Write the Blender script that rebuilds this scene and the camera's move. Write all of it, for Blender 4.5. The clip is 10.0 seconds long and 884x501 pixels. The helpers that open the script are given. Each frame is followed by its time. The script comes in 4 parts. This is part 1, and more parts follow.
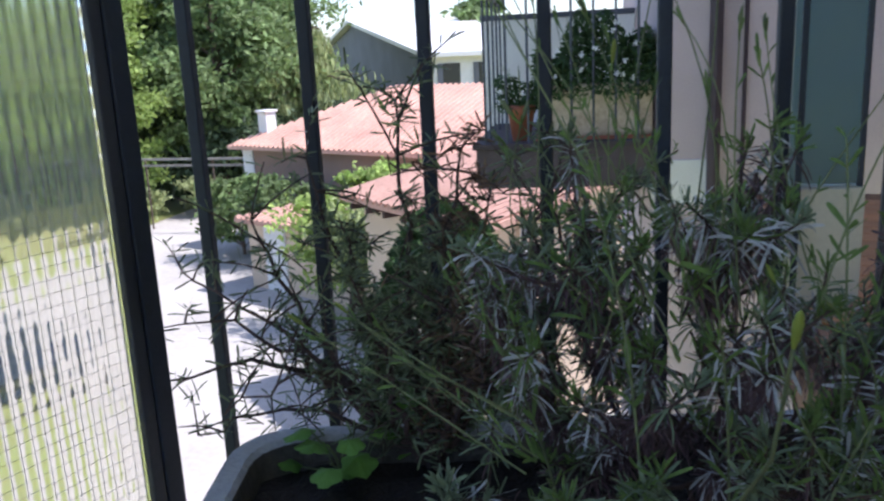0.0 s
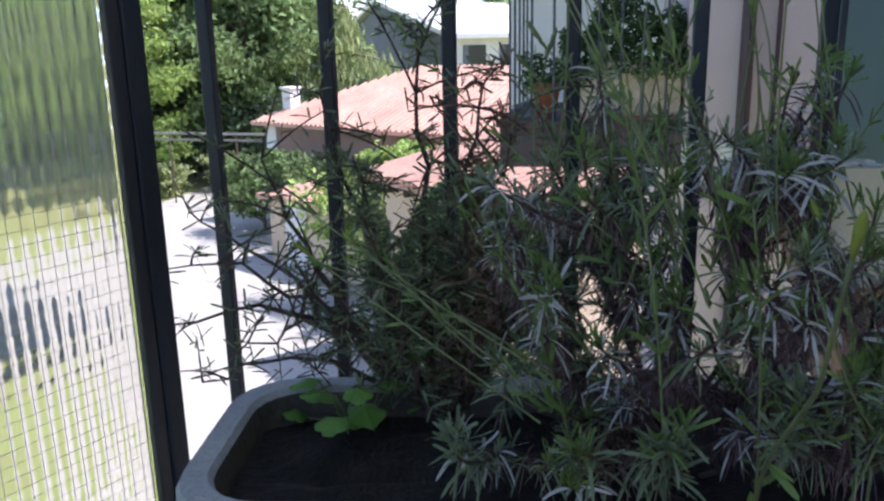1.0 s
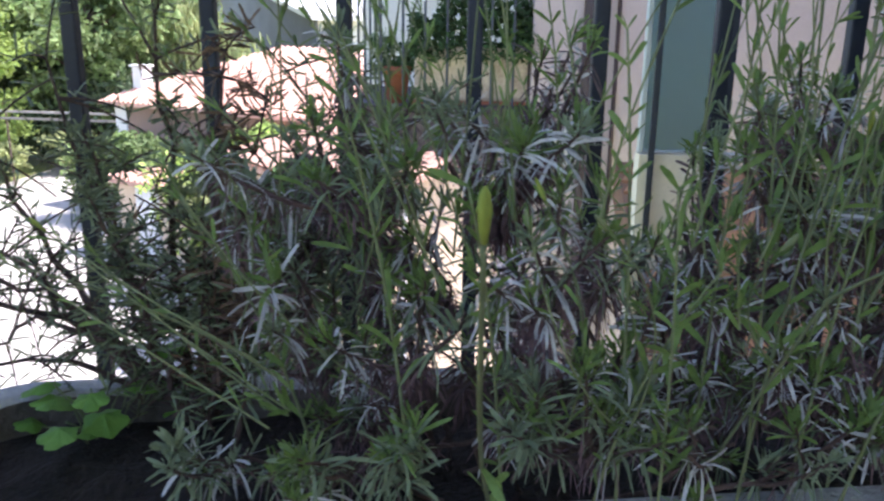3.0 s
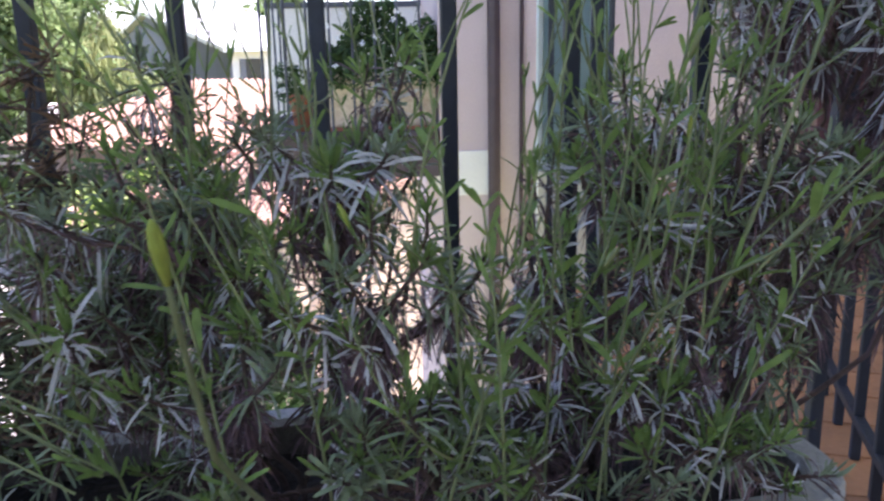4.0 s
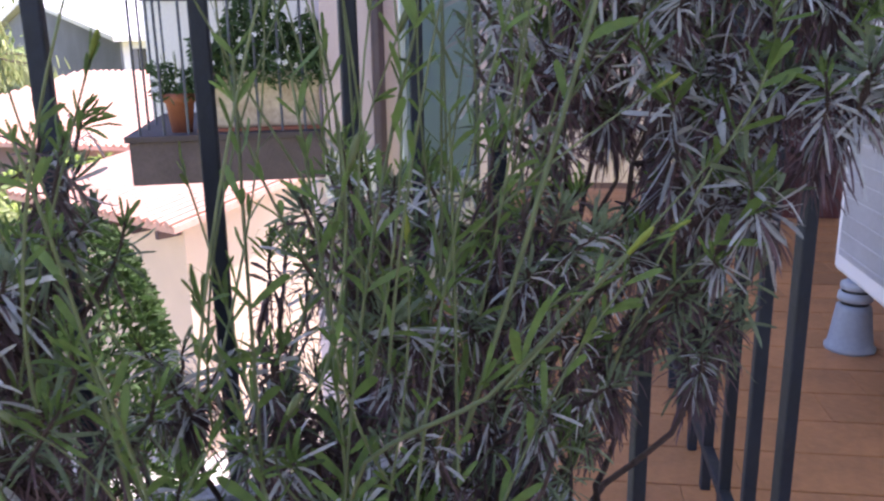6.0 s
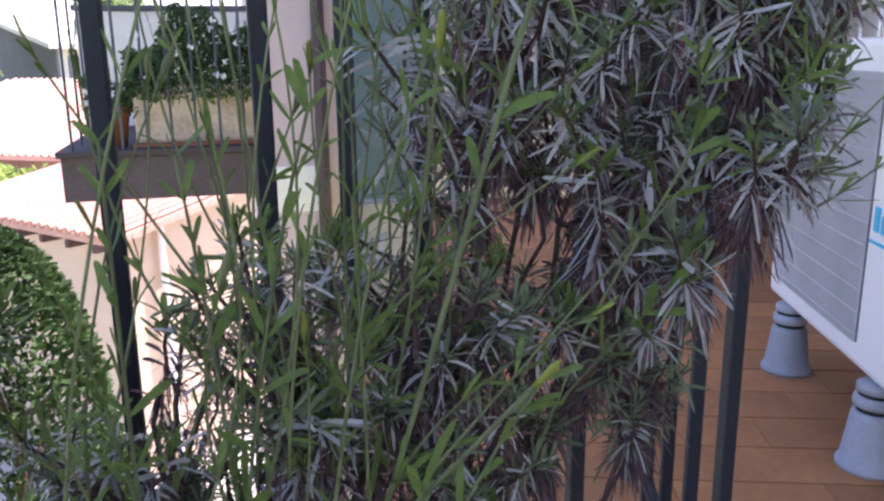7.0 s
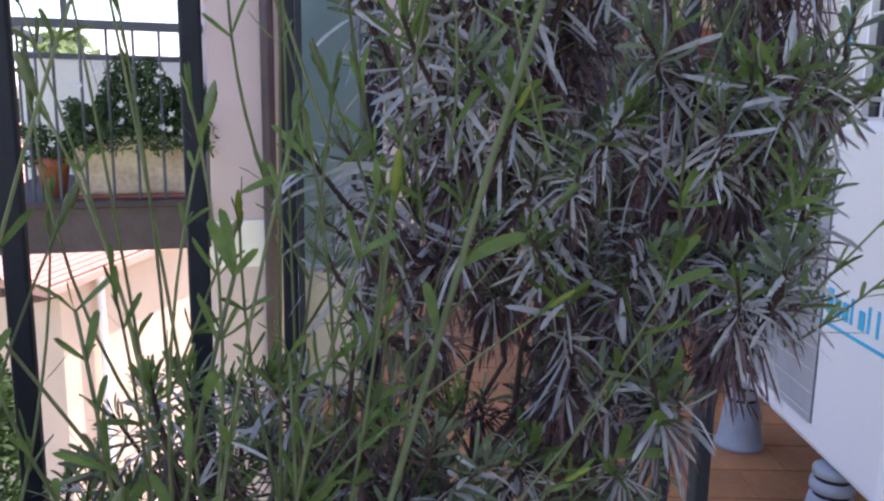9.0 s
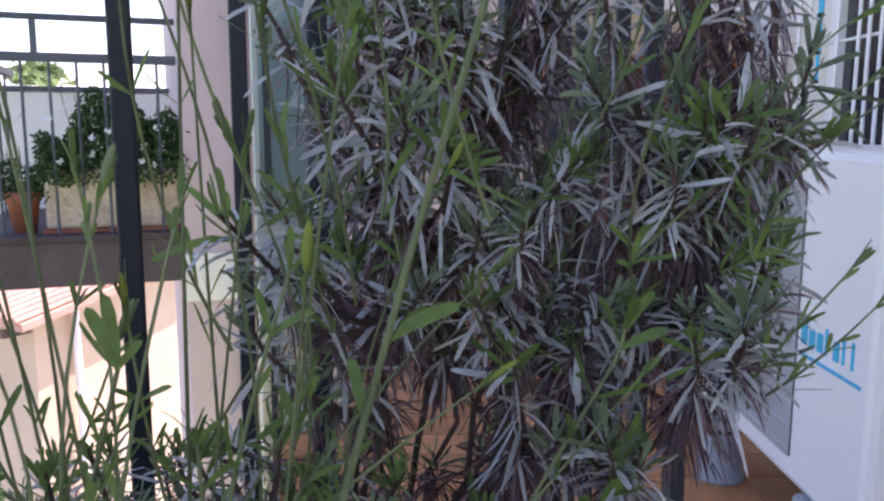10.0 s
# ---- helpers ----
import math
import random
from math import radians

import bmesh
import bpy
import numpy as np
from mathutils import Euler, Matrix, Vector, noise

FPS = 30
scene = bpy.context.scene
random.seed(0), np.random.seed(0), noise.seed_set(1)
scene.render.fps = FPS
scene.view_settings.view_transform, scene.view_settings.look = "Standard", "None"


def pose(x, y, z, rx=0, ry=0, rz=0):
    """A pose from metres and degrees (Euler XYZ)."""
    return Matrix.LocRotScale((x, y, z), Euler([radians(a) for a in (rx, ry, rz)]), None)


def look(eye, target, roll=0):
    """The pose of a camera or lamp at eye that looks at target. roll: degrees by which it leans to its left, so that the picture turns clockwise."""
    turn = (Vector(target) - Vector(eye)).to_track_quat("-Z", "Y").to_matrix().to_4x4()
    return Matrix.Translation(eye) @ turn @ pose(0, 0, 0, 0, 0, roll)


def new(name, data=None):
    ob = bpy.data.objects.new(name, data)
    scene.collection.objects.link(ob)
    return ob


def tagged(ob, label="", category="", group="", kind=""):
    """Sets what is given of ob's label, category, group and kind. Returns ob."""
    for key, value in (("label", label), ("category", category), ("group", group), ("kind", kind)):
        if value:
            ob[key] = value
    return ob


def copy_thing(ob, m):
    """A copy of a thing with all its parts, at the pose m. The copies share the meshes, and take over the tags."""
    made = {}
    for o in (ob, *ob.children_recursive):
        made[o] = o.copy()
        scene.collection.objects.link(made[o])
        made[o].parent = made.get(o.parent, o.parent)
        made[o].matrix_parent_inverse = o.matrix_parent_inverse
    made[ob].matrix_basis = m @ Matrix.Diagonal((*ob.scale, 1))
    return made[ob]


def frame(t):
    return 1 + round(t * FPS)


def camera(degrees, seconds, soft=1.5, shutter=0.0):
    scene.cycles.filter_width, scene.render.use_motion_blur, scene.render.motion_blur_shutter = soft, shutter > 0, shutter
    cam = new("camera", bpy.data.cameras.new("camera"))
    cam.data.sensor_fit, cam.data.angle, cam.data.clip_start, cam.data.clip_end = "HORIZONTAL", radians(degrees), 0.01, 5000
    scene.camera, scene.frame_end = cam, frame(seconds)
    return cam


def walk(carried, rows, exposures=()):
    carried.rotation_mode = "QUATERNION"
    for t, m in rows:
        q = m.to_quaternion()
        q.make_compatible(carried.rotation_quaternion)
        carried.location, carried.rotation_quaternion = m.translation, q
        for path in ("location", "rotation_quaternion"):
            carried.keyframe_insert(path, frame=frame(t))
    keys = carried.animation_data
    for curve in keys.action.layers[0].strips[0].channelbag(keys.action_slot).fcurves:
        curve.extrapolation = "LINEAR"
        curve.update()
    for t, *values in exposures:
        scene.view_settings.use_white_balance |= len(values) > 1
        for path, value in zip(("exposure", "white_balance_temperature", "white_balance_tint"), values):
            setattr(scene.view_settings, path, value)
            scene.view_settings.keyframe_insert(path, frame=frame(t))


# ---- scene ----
cam = camera(57.1, 10.0, soft=2.35, shutter=0.3)
PATH = [
    (0.0, -0.118, 0.389, 0.059, 8.57, -13.16, 2.71),
    (0.5, -0.130, 0.409, 0.030, 10.80, -12.86, 1.30),
    (1.0, -0.121, 0.417, 0.015, 10.35, -14.30, 1.27),
    (1.5, -0.109, 0.429, 0.011, 8.89, -15.28, 0.96),
    (2.0, -0.080, 0.443, 0.006, 7.24, -14.84, 1.12),
    (2.2, -0.068, 0.446, 0.009, 6.20, -14.93, 0.93),
    (3.3, -0.017, 0.494, -0.002, -0.60, -15.43, -0.18),
    (3.5, 0.000, 0.497, -0.000, -1.57, -15.18, 0.86),
    (4.0, 0.030, 0.514, -0.006, -4.52, -13.67, 1.14),
    (4.5, 0.050, 0.532, -0.000, -7.85, -13.29, 0.42),
    (5.0, 0.091, 0.559, 0.014, -9.64, -12.52, 0.44),
    (5.5, 0.121, 0.581, 0.025, -10.09, -14.20, 0.83),
    (5.7, 0.137, 0.592, 0.030, -10.27, -14.51, 0.90),
    (6.8, 0.172, 0.620, 0.054, -14.42, -14.14, 0.48),
    (7.0, 0.180, 0.636, 0.063, -14.81, -13.92, 0.50),
    (7.5, 0.183, 0.662, 0.064, -15.81, -12.05, 0.37),
    (8.0, 0.195, 0.673, 0.083, -16.73, -12.81, 0.50),
    (8.5, 0.199, 0.685, 0.092, -17.42, -11.63, -0.17),
    (9.0, 0.193, 0.692, 0.095, -18.21, -10.41, -0.88),
    (9.5, 0.211, 0.705, 0.105, -19.19, -10.05, 0.03),
    (10.0, 0.221, 0.713, 0.107, -19.69, -8.59, -0.17),
]
EXPOSURE = [(0.0, 0.66, 5800, 20), (1.0, 0.78, 5850, 20), (1.5, 0.82, 5900, 20), (2.0, 1.14, 5950, 20), (3.5, 1.60, 6200, 26), (5.5, 1.65, 6350, 37), (7.5, 1.55, 6350, 34), (10.0, 1.4, 6350, 34)]
walk(cam, [(t, pose(x, y, z, 90 + p, r, w)) for t, x, y, z, w, p, r in PATH], EXPOSURE)

# ---- daylight ----
SUN_AZ, SUN_EL = 75.0, 58.0          # degrees clockwise from +y, degrees above the horizon
world = bpy.data.worlds.new("sky")
scene.world = world
world.use_nodes = True
wn = world.node_tree
sky = wn.nodes.new("ShaderNodeTexSky")
sky.sky_type = "NISHITA"
sky.sun_disc = False
sky.sun_elevation = radians(SUN_EL)
sky.sun_rotation = radians(SUN_AZ)
back = wn.nodes["Background"]
back.inputs["Strength"].default_value = 0.185
wn.links.new(sky.outputs["Color"], back.inputs["Color"])
lamp = bpy.data.lights.new("sun", "SUN")
lamp.energy, lamp.angle, lamp.color = 5.0, radians(0.5), (1.0, 0.95, 0.86)
sun = new("sun", lamp)
sun_way = Vector((math.sin(radians(SUN_AZ)) * math.cos(radians(SUN_EL)), math.cos(radians(SUN_AZ)) * math.cos(radians(SUN_EL)), math.sin(radians(SUN_EL))))
sun.matrix_world = look(sun_way * 40, (0, 0, 0))


# ---- materials ----
def mat(name, color, rough=0.6, metal=0.0, vary=0.25, scale=8.0, fine=60.0, bump=0.15, dark=None, spread="rand", transmit=0.0):
    """Procedural surface: base colour varied by coarse and fine noise, with fine relief."""
    m = bpy.data.materials.new(name)
    m.use_nodes = True
    nt = m.node_tree
    b = nt.nodes["Principled BSDF"]
    b.inputs["Roughness"].default_value = rough
    b.inputs["Metallic"].default_value = metal
    tc = nt.nodes.new("ShaderNodeTexCoord")
    n1 = nt.nodes.new("ShaderNodeTexNoise")
    n1.inputs["Scale"].default_value, n1.inputs["Detail"].default_value = scale, 5
    n2 = nt.nodes.new("ShaderNodeTexNoise")
    n2.inputs["Scale"].default_value, n2.inputs["Detail"].default_value = fine, 4
    nt.links.new(tc.outputs["Object"], n1.inputs["Vector"])
    nt.links.new(tc.outputs["Object"], n2.inputs["Vector"])
    add = nt.nodes.new("ShaderNodeMath")
    add.operation = "MULTIPLY_ADD"
    add.inputs[1].default_value, add.inputs[2].default_value = 0.4, 0.0
    nt.links.new(n2.outputs["Fac"], add.inputs[0])
    mix = nt.nodes.new("ShaderNodeMath")
    mix.operation = "MULTIPLY_ADD"
    mix.inputs[1].default_value = 0.6
    nt.links.new(n1.outputs["Fac"], mix.inputs[0])
    nt.links.new(add.outputs[0], mix.inputs[2])
    ramp = nt.nodes.new("ShaderNodeValToRGB")
    ramp.color_ramp.elements[0].position, ramp.color_ramp.elements[1].position = 0.32, 0.68
    d = dark or tuple(c * (1 - vary) for c in color)
    lite = tuple(min(1, c * (1 + vary * 0.6)) for c in color)
    ramp.color_ramp.elements[0].color, ramp.color_ramp.elements[1].color = (*d, 1), (*lite, 1)
    nt.links.new(mix.outputs[0], ramp.inputs["Fac"])
    out = ramp.outputs["Color"]
    if spread:
        if spread == "island":
            src = nt.nodes.new("ShaderNodeNewGeometry").outputs["Random Per Island"]
        else:
            src = nt.nodes.new("ShaderNodeObjectInfo").outputs["Random"]
        hsv = nt.nodes.new("ShaderNodeHueSaturation")
        mr = nt.nodes.new("ShaderNodeMapRange")
        mr.inputs["To Min"].default_value, mr.inputs["To Max"].default_value = 1 - vary * 0.9, 1 + vary * 0.9
        nt.links.new(src, mr.inputs["Value"])
        nt.links.new(mr.outputs["Result"], hsv.inputs["Value"])
        nt.links.new(out, hsv.inputs["Color"])
        out = hsv.outputs["Color"]
    nt.links.new(out, b.inputs["Base Color"])
    if bump:
        bp = nt.nodes.new("ShaderNodeBump")
        bp.inputs["Strength"].default_value, bp.inputs["Distance"].default_value = bump, 0.01
        nt.links.new(n2.outputs["Fac"], bp.inputs["Height"])
        nt.links.new(bp.outputs["Normal"], b.inputs["Normal"])
    if transmit:
        tl = nt.nodes.new("ShaderNodeBsdfTranslucent")
        ms = nt.nodes.new("ShaderNodeMixShader")
        ms.inputs["Fac"].default_value = transmit
        nt.links.new(out, tl.inputs["Color"])
        nt.links.new(b.outputs[0], ms.inputs[1])
        nt.links.new(tl.outputs[0], ms.inputs[2])
        nt.links.new(ms.outputs[0], nt.nodes["Material Output"].inputs["Surface"])
    return m


def wired_glass(name, tint, rough, ripple, scale, haze=0.0, cell=0.0):
    m = bpy.data.materials.new(name)
    m.use_nodes = True
    nt = m.node_tree
    b = nt.nodes["Principled BSDF"]
    b.inputs["Base Color"].default_value = (*tint, 1)
    b.inputs["Roughness"].default_value = rough
    b.inputs["IOR"].default_value = 1.45
    b.inputs["Transmission Weight"].default_value = 1.0
    tc = nt.nodes.new("ShaderNodeTexCoord")
    mp = nt.nodes.new("ShaderNodeMapping")
    mp.inputs["Scale"].default_value = scale
    n = nt.nodes.new("ShaderNodeTexNoise")
    n.inputs["Scale"].default_value, n.inputs["Detail"].default_value = 1.0, 0.4
    bp = nt.nodes.new("ShaderNodeBump")
    bp.inputs["Strength"].default_value, bp.inputs["Distance"].default_value = ripple, 0.01
    nt.links.new(tc.outputs["Object"], mp.inputs["Vector"])
    nt.links.new(mp.outputs["Vector"], n.inputs["Vector"])
    nt.links.new(n.outputs["Fac"], bp.inputs["Height"])
    nt.links.new(bp.outputs["Normal"], b.inputs["Normal"])
    if cell:
        # one shallow bulge to each cell of the wire mesh
        sep = nt.nodes.new("ShaderNodeSeparateXYZ")
        nt.links.new(tc.outputs["Object"], sep.inputs[0])
        waves = []
        for axis, amp, step in (("Y", 1.0, cell), ("Z", 0.8, cell * 1.6)):
            k = nt.nodes.new("ShaderNodeMath")
            k.operation = "MULTIPLY"
            k.inputs[1].default_value = 2 * math.pi / step
            w = nt.nodes.new("ShaderNodeMath")
            w.operation = "SINE"
            g = nt.nodes.new("ShaderNodeMath")
            g.operation = "MULTIPLY"
            g.inputs[1].default_value = amp
            nt.links.new(sep.outputs[axis], k.inputs[0])
            nt.links.new(k.outputs[0], w.inputs[0])
            nt.links.new(w.outputs[0], g.inputs[0])
            waves.append(g)
        add = nt.nodes.new("ShaderNodeMath")
        add.operation = "ADD"
        nt.links.new(waves[0].outputs[0], add.inputs[0])
        nt.links.new(waves[1].outputs[0], add.inputs[1])
        mixh = nt.nodes.new("ShaderNodeMath")
        mixh.operation = "MULTIPLY_ADD"
        mixh.inputs[1].default_value = 3.0
        nt.links.new(n.outputs["Fac"], mixh.inputs[0])
        nt.links.new(add.outputs[0], mixh.inputs[2])
        bp.inputs["Distance"].default_value = 0.001
        nt.links.new(mixh.outputs[0], bp.inputs["Height"])
    if haze:
        tl = nt.nodes.new("ShaderNodeBsdfTranslucent")
        tl.inputs["Color"].default_value = (0.85, 0.88, 0.84, 1)
        ms = nt.nodes.new("ShaderNodeMixShader")
        ms.inputs["Fac"].default_value = haze
        nt.links.new(b.outputs[0], ms.inputs[1])
        nt.links.new(tl.outputs[0], ms.inputs[2])
        nt.links.new(ms.outputs[0], nt.nodes["Material Output"].inputs["Surface"])
    return m


M_STEEL = mat("dark_painted_steel", (0.014, 0.019, 0.03), 0.6, 0.0, 0.35, 14, 140, 0.12)
# haze and sheen on the far rails are mixed into this paint colour
M_RAIL = mat("hazy_blue_grey_steel", (0.075, 0.082, 0.105), 0.5, 0.0, 0.3, 9, 120, 0.1)
M_FRAME = mat("grey_frame_paint", (0.045, 0.048, 0.06), 0.5, 0.0, 0.3, 14, 140, 0.1)
M_GLASS = wired_glass("rippled_glass", (0.96, 0.93, 0.84), 0.08, 0.28, (80, 80, 40), 0.08, 0.0127)
M_FROST = wired_glass("frosted_glass", (0.20, 0.36, 0.38), 0.45, 0.1, (30, 30, 14))
M_FROSTEDGE = mat("pale_glazing_bead", (0.42, 0.46, 0.45), 0.6, 0, 0.1, 10, 90, 0.05)
M_WIRE = mat("glass_wire", (0.30, 0.29, 0.25), 0.5, 0.6, 0.2, 20, 90, 0)
M_CONCRETE = mat("planter_concrete", (0.36, 0.37, 0.37), 0.9, 0, 0.28, 12, 220, 0.5)
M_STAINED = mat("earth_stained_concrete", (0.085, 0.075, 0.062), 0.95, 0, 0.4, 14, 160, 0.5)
M_CREAMWALL = mat("cream_plaster", (0.68, 0.62, 0.48), 0.9, 0, 0.1, 3, 80, 0.3)
M_SOIL = mat("dark_soil", (0.042, 0.032, 0.026), 1.0, 0, 0.6, 30, 160, 0.9)
M_TILE = mat("terracotta_tile", (0.38, 0.17, 0.07), 0.55, 0, 0.22, 9, 70, 0.15)
M_GROUT = mat("tile_grout", (0.16, 0.085, 0.045), 0.9, 0, 0.3, 20, 90, 0.2)
M_PLASTER = mat("pale_pink_plaster", (0.58, 0.47, 0.47), 0.9, 0, 0.1, 2.5, 90, 0.3)
M_WHITEWALL = mat("white_plaster", (0.74, 0.72, 0.68), 0.9, 0, 0.1, 2.0, 80, 0.3)
M_BEIGE = mat("beige_plaster", (0.58, 0.45, 0.32), 0.9, 0, 0.12, 1.6, 60, 0.3)
# reddish-brown plaster, with the shade under the villa's eave worked into the colour
M_BROWNWALL = mat("shaded_brown_plaster", (0.33, 0.22, 0.17), 0.9, 0, 0.2, 1.2, 60, 0.3)
M_SLAB = mat("grey_brown_slab", (0.082, 0.062, 0.066), 0.85, 0, 0.3, 6, 80, 0.3)
M_PIPE = mat("brown_downpipe", (0.07, 0.045, 0.055), 0.45, 0.1, 0.25, 8, 60, 0.05)
M_ROOF = mat("terracotta_roof", (0.56, 0.33, 0.25), 0.85, 0, 0.3, 0.8, 12, 0.3)
M_ROAD = mat("pale_concrete_road", (0.41, 0.38, 0.34), 0.95, 0, 0.2, 0.35, 8, 0.2, spread="")
M_GRASS = mat("summer_grass", (0.19, 0.25, 0.06), 0.95, 0, 0.45, 0.25, 9, 0.5, dark=(0.22, 0.18, 0.08), spread="")
M_ACWHITE = mat("white_enamel", (0.87, 0.87, 0.89), 0.35, 0, 0.04, 3, 120, 0.03)
M_ACGREY = mat("grille_grey", (0.17, 0.17, 0.19), 0.5, 0, 0.15, 12, 90, 0.05)
M_GUARD = mat("grey_guard_wire", (0.62, 0.62, 0.65), 0.5, 0, 0.1, 12, 90, 0)
M_FOOT = mat("blue_grey_rubber_foot", (0.34, 0.37, 0.42), 0.6, 0, 0.15, 14, 120, 0.1)
M_BLACK = mat("black_gap", (0.012, 0.012, 0.013), 0.7, 0, 0.2, 14, 90, 0)
M_CYAN = mat("cyan_print", (0.03, 0.48, 0.75), 0.5, 0, 0.05, 12, 90, 0)
M_BARK = mat("bark", (0.12, 0.085, 0.06), 0.95, 0, 0.4, 4, 40, 0.8)
M_TWIG = mat("brown_twig", (0.085, 0.055, 0.046), 0.9, 0, 0.4, 30, 160, 0.5)
M_GREENSTEM = mat("green_stem", (0.19, 0.23, 0.11), 0.7, 0, 0.3, 20, 120, 0.1, transmit=0.15)
M_DARKRED = mat("dark_red_paint", (0.10, 0.03, 0.03), 0.5, 0, 0.2, 6, 60, 0.1)
M_GREYGREEN = mat("grey_green_leaf", (0.20, 0.26, 0.16), 0.7, 0, 0.32, 30, 200, 0.2, spread="island", transmit=0.25)
M_SILVER = mat("silver_leaf", (0.54, 0.555, 0.575), 0.75, 0, 0.32, 30, 200, 0.2, spread="island", transmit=0.22)
M_GREEN = mat("green_leaf", (0.16, 0.255, 0.07), 0.6, 0, 0.4, 25, 160, 0.15, spread="island", transmit=0.35)
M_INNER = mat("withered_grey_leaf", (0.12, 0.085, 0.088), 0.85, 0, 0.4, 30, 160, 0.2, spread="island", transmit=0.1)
M_DRY = mat("dry_leaf", (0.165, 0.105, 0.118), 0.85, 0, 0.4, 30, 160, 0.2, spread="island", transmit=0.15)
M_NEEDLE = mat("rosemary_needle", (0.15, 0.19, 0.10), 0.6, 0, 0.45, 25, 150, 0.1, spread="island", transmit=0.15)
M_RUST = mat("rusty_dry_needle", (0.15, 0.095, 0.06), 0.75, 0, 0.4, 25, 150, 0.1, spread="island", transmit=0.15)
M_BUD = mat("yellow_green_bud", (0.27, 0.33, 0.06), 0.7, 0, 0.2, 40, 200, 0.2, transmit=0.25)
M_WEED = mat("bright_weed_leaf", (0.14, 0.30, 0.05), 0.55, 0, 0.25, 18, 120, 0.2, spread="island", transmit=0.4)
M_CROWN = mat("tree_leaf", (0.19, 0.27, 0.09), 0.7, 0, 0.5, 0.6, 6, 0, spread="island", transmit=0.4)
M_POTLEAF = mat("balcony_plant_leaf", (0.05, 0.10, 0.032), 0.85, 0, 0.45, 8, 60, 0, spread="island", transmit=0.25)
M_LIME = mat("sunny_tree_leaf", (0.34, 0.45, 0.11), 0.7, 0, 0.4, 0.6, 6, 0, spread="island", transmit=0.4)
M_WILLOW = mat("willow_leaf", (0.36, 0.41, 0.17), 0.7, 0, 0.4, 0.6, 6, 0, spread="island", transmit=0.35)
M_PINE = mat("dark_conifer_leaf", (0.08, 0.12, 0.05), 0.7, 0, 0.5, 0.6, 6, 0, spread="island", transmit=0.15)
M_TERRA = mat("terracotta_pot", (0.34, 0.115, 0.065), 0.8, 0, 0.2, 12, 90, 0.2)
M_CREAM = mat("cream_planter", (0.58, 0.49, 0.39), 0.8, 0, 0.2, 9, 45, 0.25, dark=(0.33, 0.24, 0.18))
M_PETAL = mat("white_petal", (0.82, 0.83, 0.85), 0.6, 0, 0.05, 20, 90, 0, transmit=0.3)
M_DARKWALL = mat("slate_grey_cladding", (0.15, 0.155, 0.175), 0.8, 0, 0.2, 0.6, 8, 0.1)
M_PALEROOF = mat("pale_metal_roof", (0.68, 0.66, 0.62), 0.5, 0.1, 0.1, 0.3, 5, 0.05)
M_WINDARK = mat("dark_window_glass", (0.03, 0.035, 0.04), 0.12, 0, 0.2, 2, 20, 0)
M_CAR = mat("dark_blue_car_paint", (0.03, 0.05, 0.1), 0.25, 0.3, 0.1, 2, 40, 0)
M_TYRE = mat("tyre_rubber", (0.02, 0.02, 0.02), 0.85, 0, 0.2, 10, 60, 0.1)
M_WOODRAIL = mat("weathered_wood", (0.3, 0.27, 0.23), 0.85, 0, 0.3, 3, 50, 0.4)


# ---- building helpers ----
def mesh_object(name, bm, material, smooth=False):
    me = bpy.data.meshes.new(name)
    bm.normal_update()
    bm.to_mesh(me)
    bm.free()
    me.materials.append(material)
    if smooth:
        for f in me.polygons:
            f.use_smooth = True
    return new(name, me)


def part(name, bm, material, parent, label="", smooth=False):
    ob = mesh_object(name, bm, material, smooth)
    ob.parent = parent
    if label:
        tagged(ob, label)
    return ob


def thing(name, label, category, group="", at=(0, 0, 0), turn=0.0, kind=""):
    ob = new(name)
    ob.empty_display_size = 0.05
    ob.matrix_world = pose(*at, 0, 0, turn)
    return tagged(ob, label, category, group, kind)


def add_box(bm, lo, hi, bevel=0.0, m=None):
    c = [(a + b) / 2 for a, b in zip(lo, hi)]
    s = [max(abs(b - a), 1e-5) for a, b in zip(lo, hi)]
    t = Matrix.Translation(c) @ Matrix.Diagonal((*s, 1))
    if m is not None:
        t = m @ t
    r = bmesh.ops.create_cube(bm, size=1.0, matrix=t)
    if bevel:
        es = list({e for v in r["verts"] for e in v.link_edges})
        bmesh.ops.bevel(bm, geom=es, offset=bevel, segments=2, profile=0.5, affect="EDGES")
    return bm


def box(lo, hi, bevel=0.0, m=None):
    return add_box(bmesh.new(), lo, hi, bevel, m)


def add_tube(bm, pts, radii, sides=6, caps=True):
    rings = []
    pts = [Vector(p) for p in pts]
    for i, p in enumerate(pts):
        d = (pts[min(i + 1, len(pts) - 1)] - pts[max(i - 1, 0)])
        d = d.normalized() if d.length > 1e-9 else Vector((0, 0, 1))
        side = d.cross(Vector((0.31, 0.17, 0.94)))
        if side.length < 0.05:
            side = d.cross(Vector((1, 0, 0)))
        side.normalize()
        up = d.cross(side)
        r = radii[i] if isinstance(radii, (list, tuple)) else radii
        rings.append([bm.verts.new(p + (side * math.cos(a) + up * math.sin(a)) * r) for a in (2 * math.pi * k / sides for k in range(sides))])
    for a, b in zip(rings, rings[1:]):
        for k in range(sides):
            bm.faces.new((a[k], a[(k + 1) % sides], b[(k + 1) % sides], b[k]))
    if caps and sides > 2:
        bm.faces.new(rings[0][::-1])
        bm.faces.new(rings[-1])
    return bm


def tube(pts, radii, sides=6):
    return add_tube(bmesh.new(), pts, radii, sides)


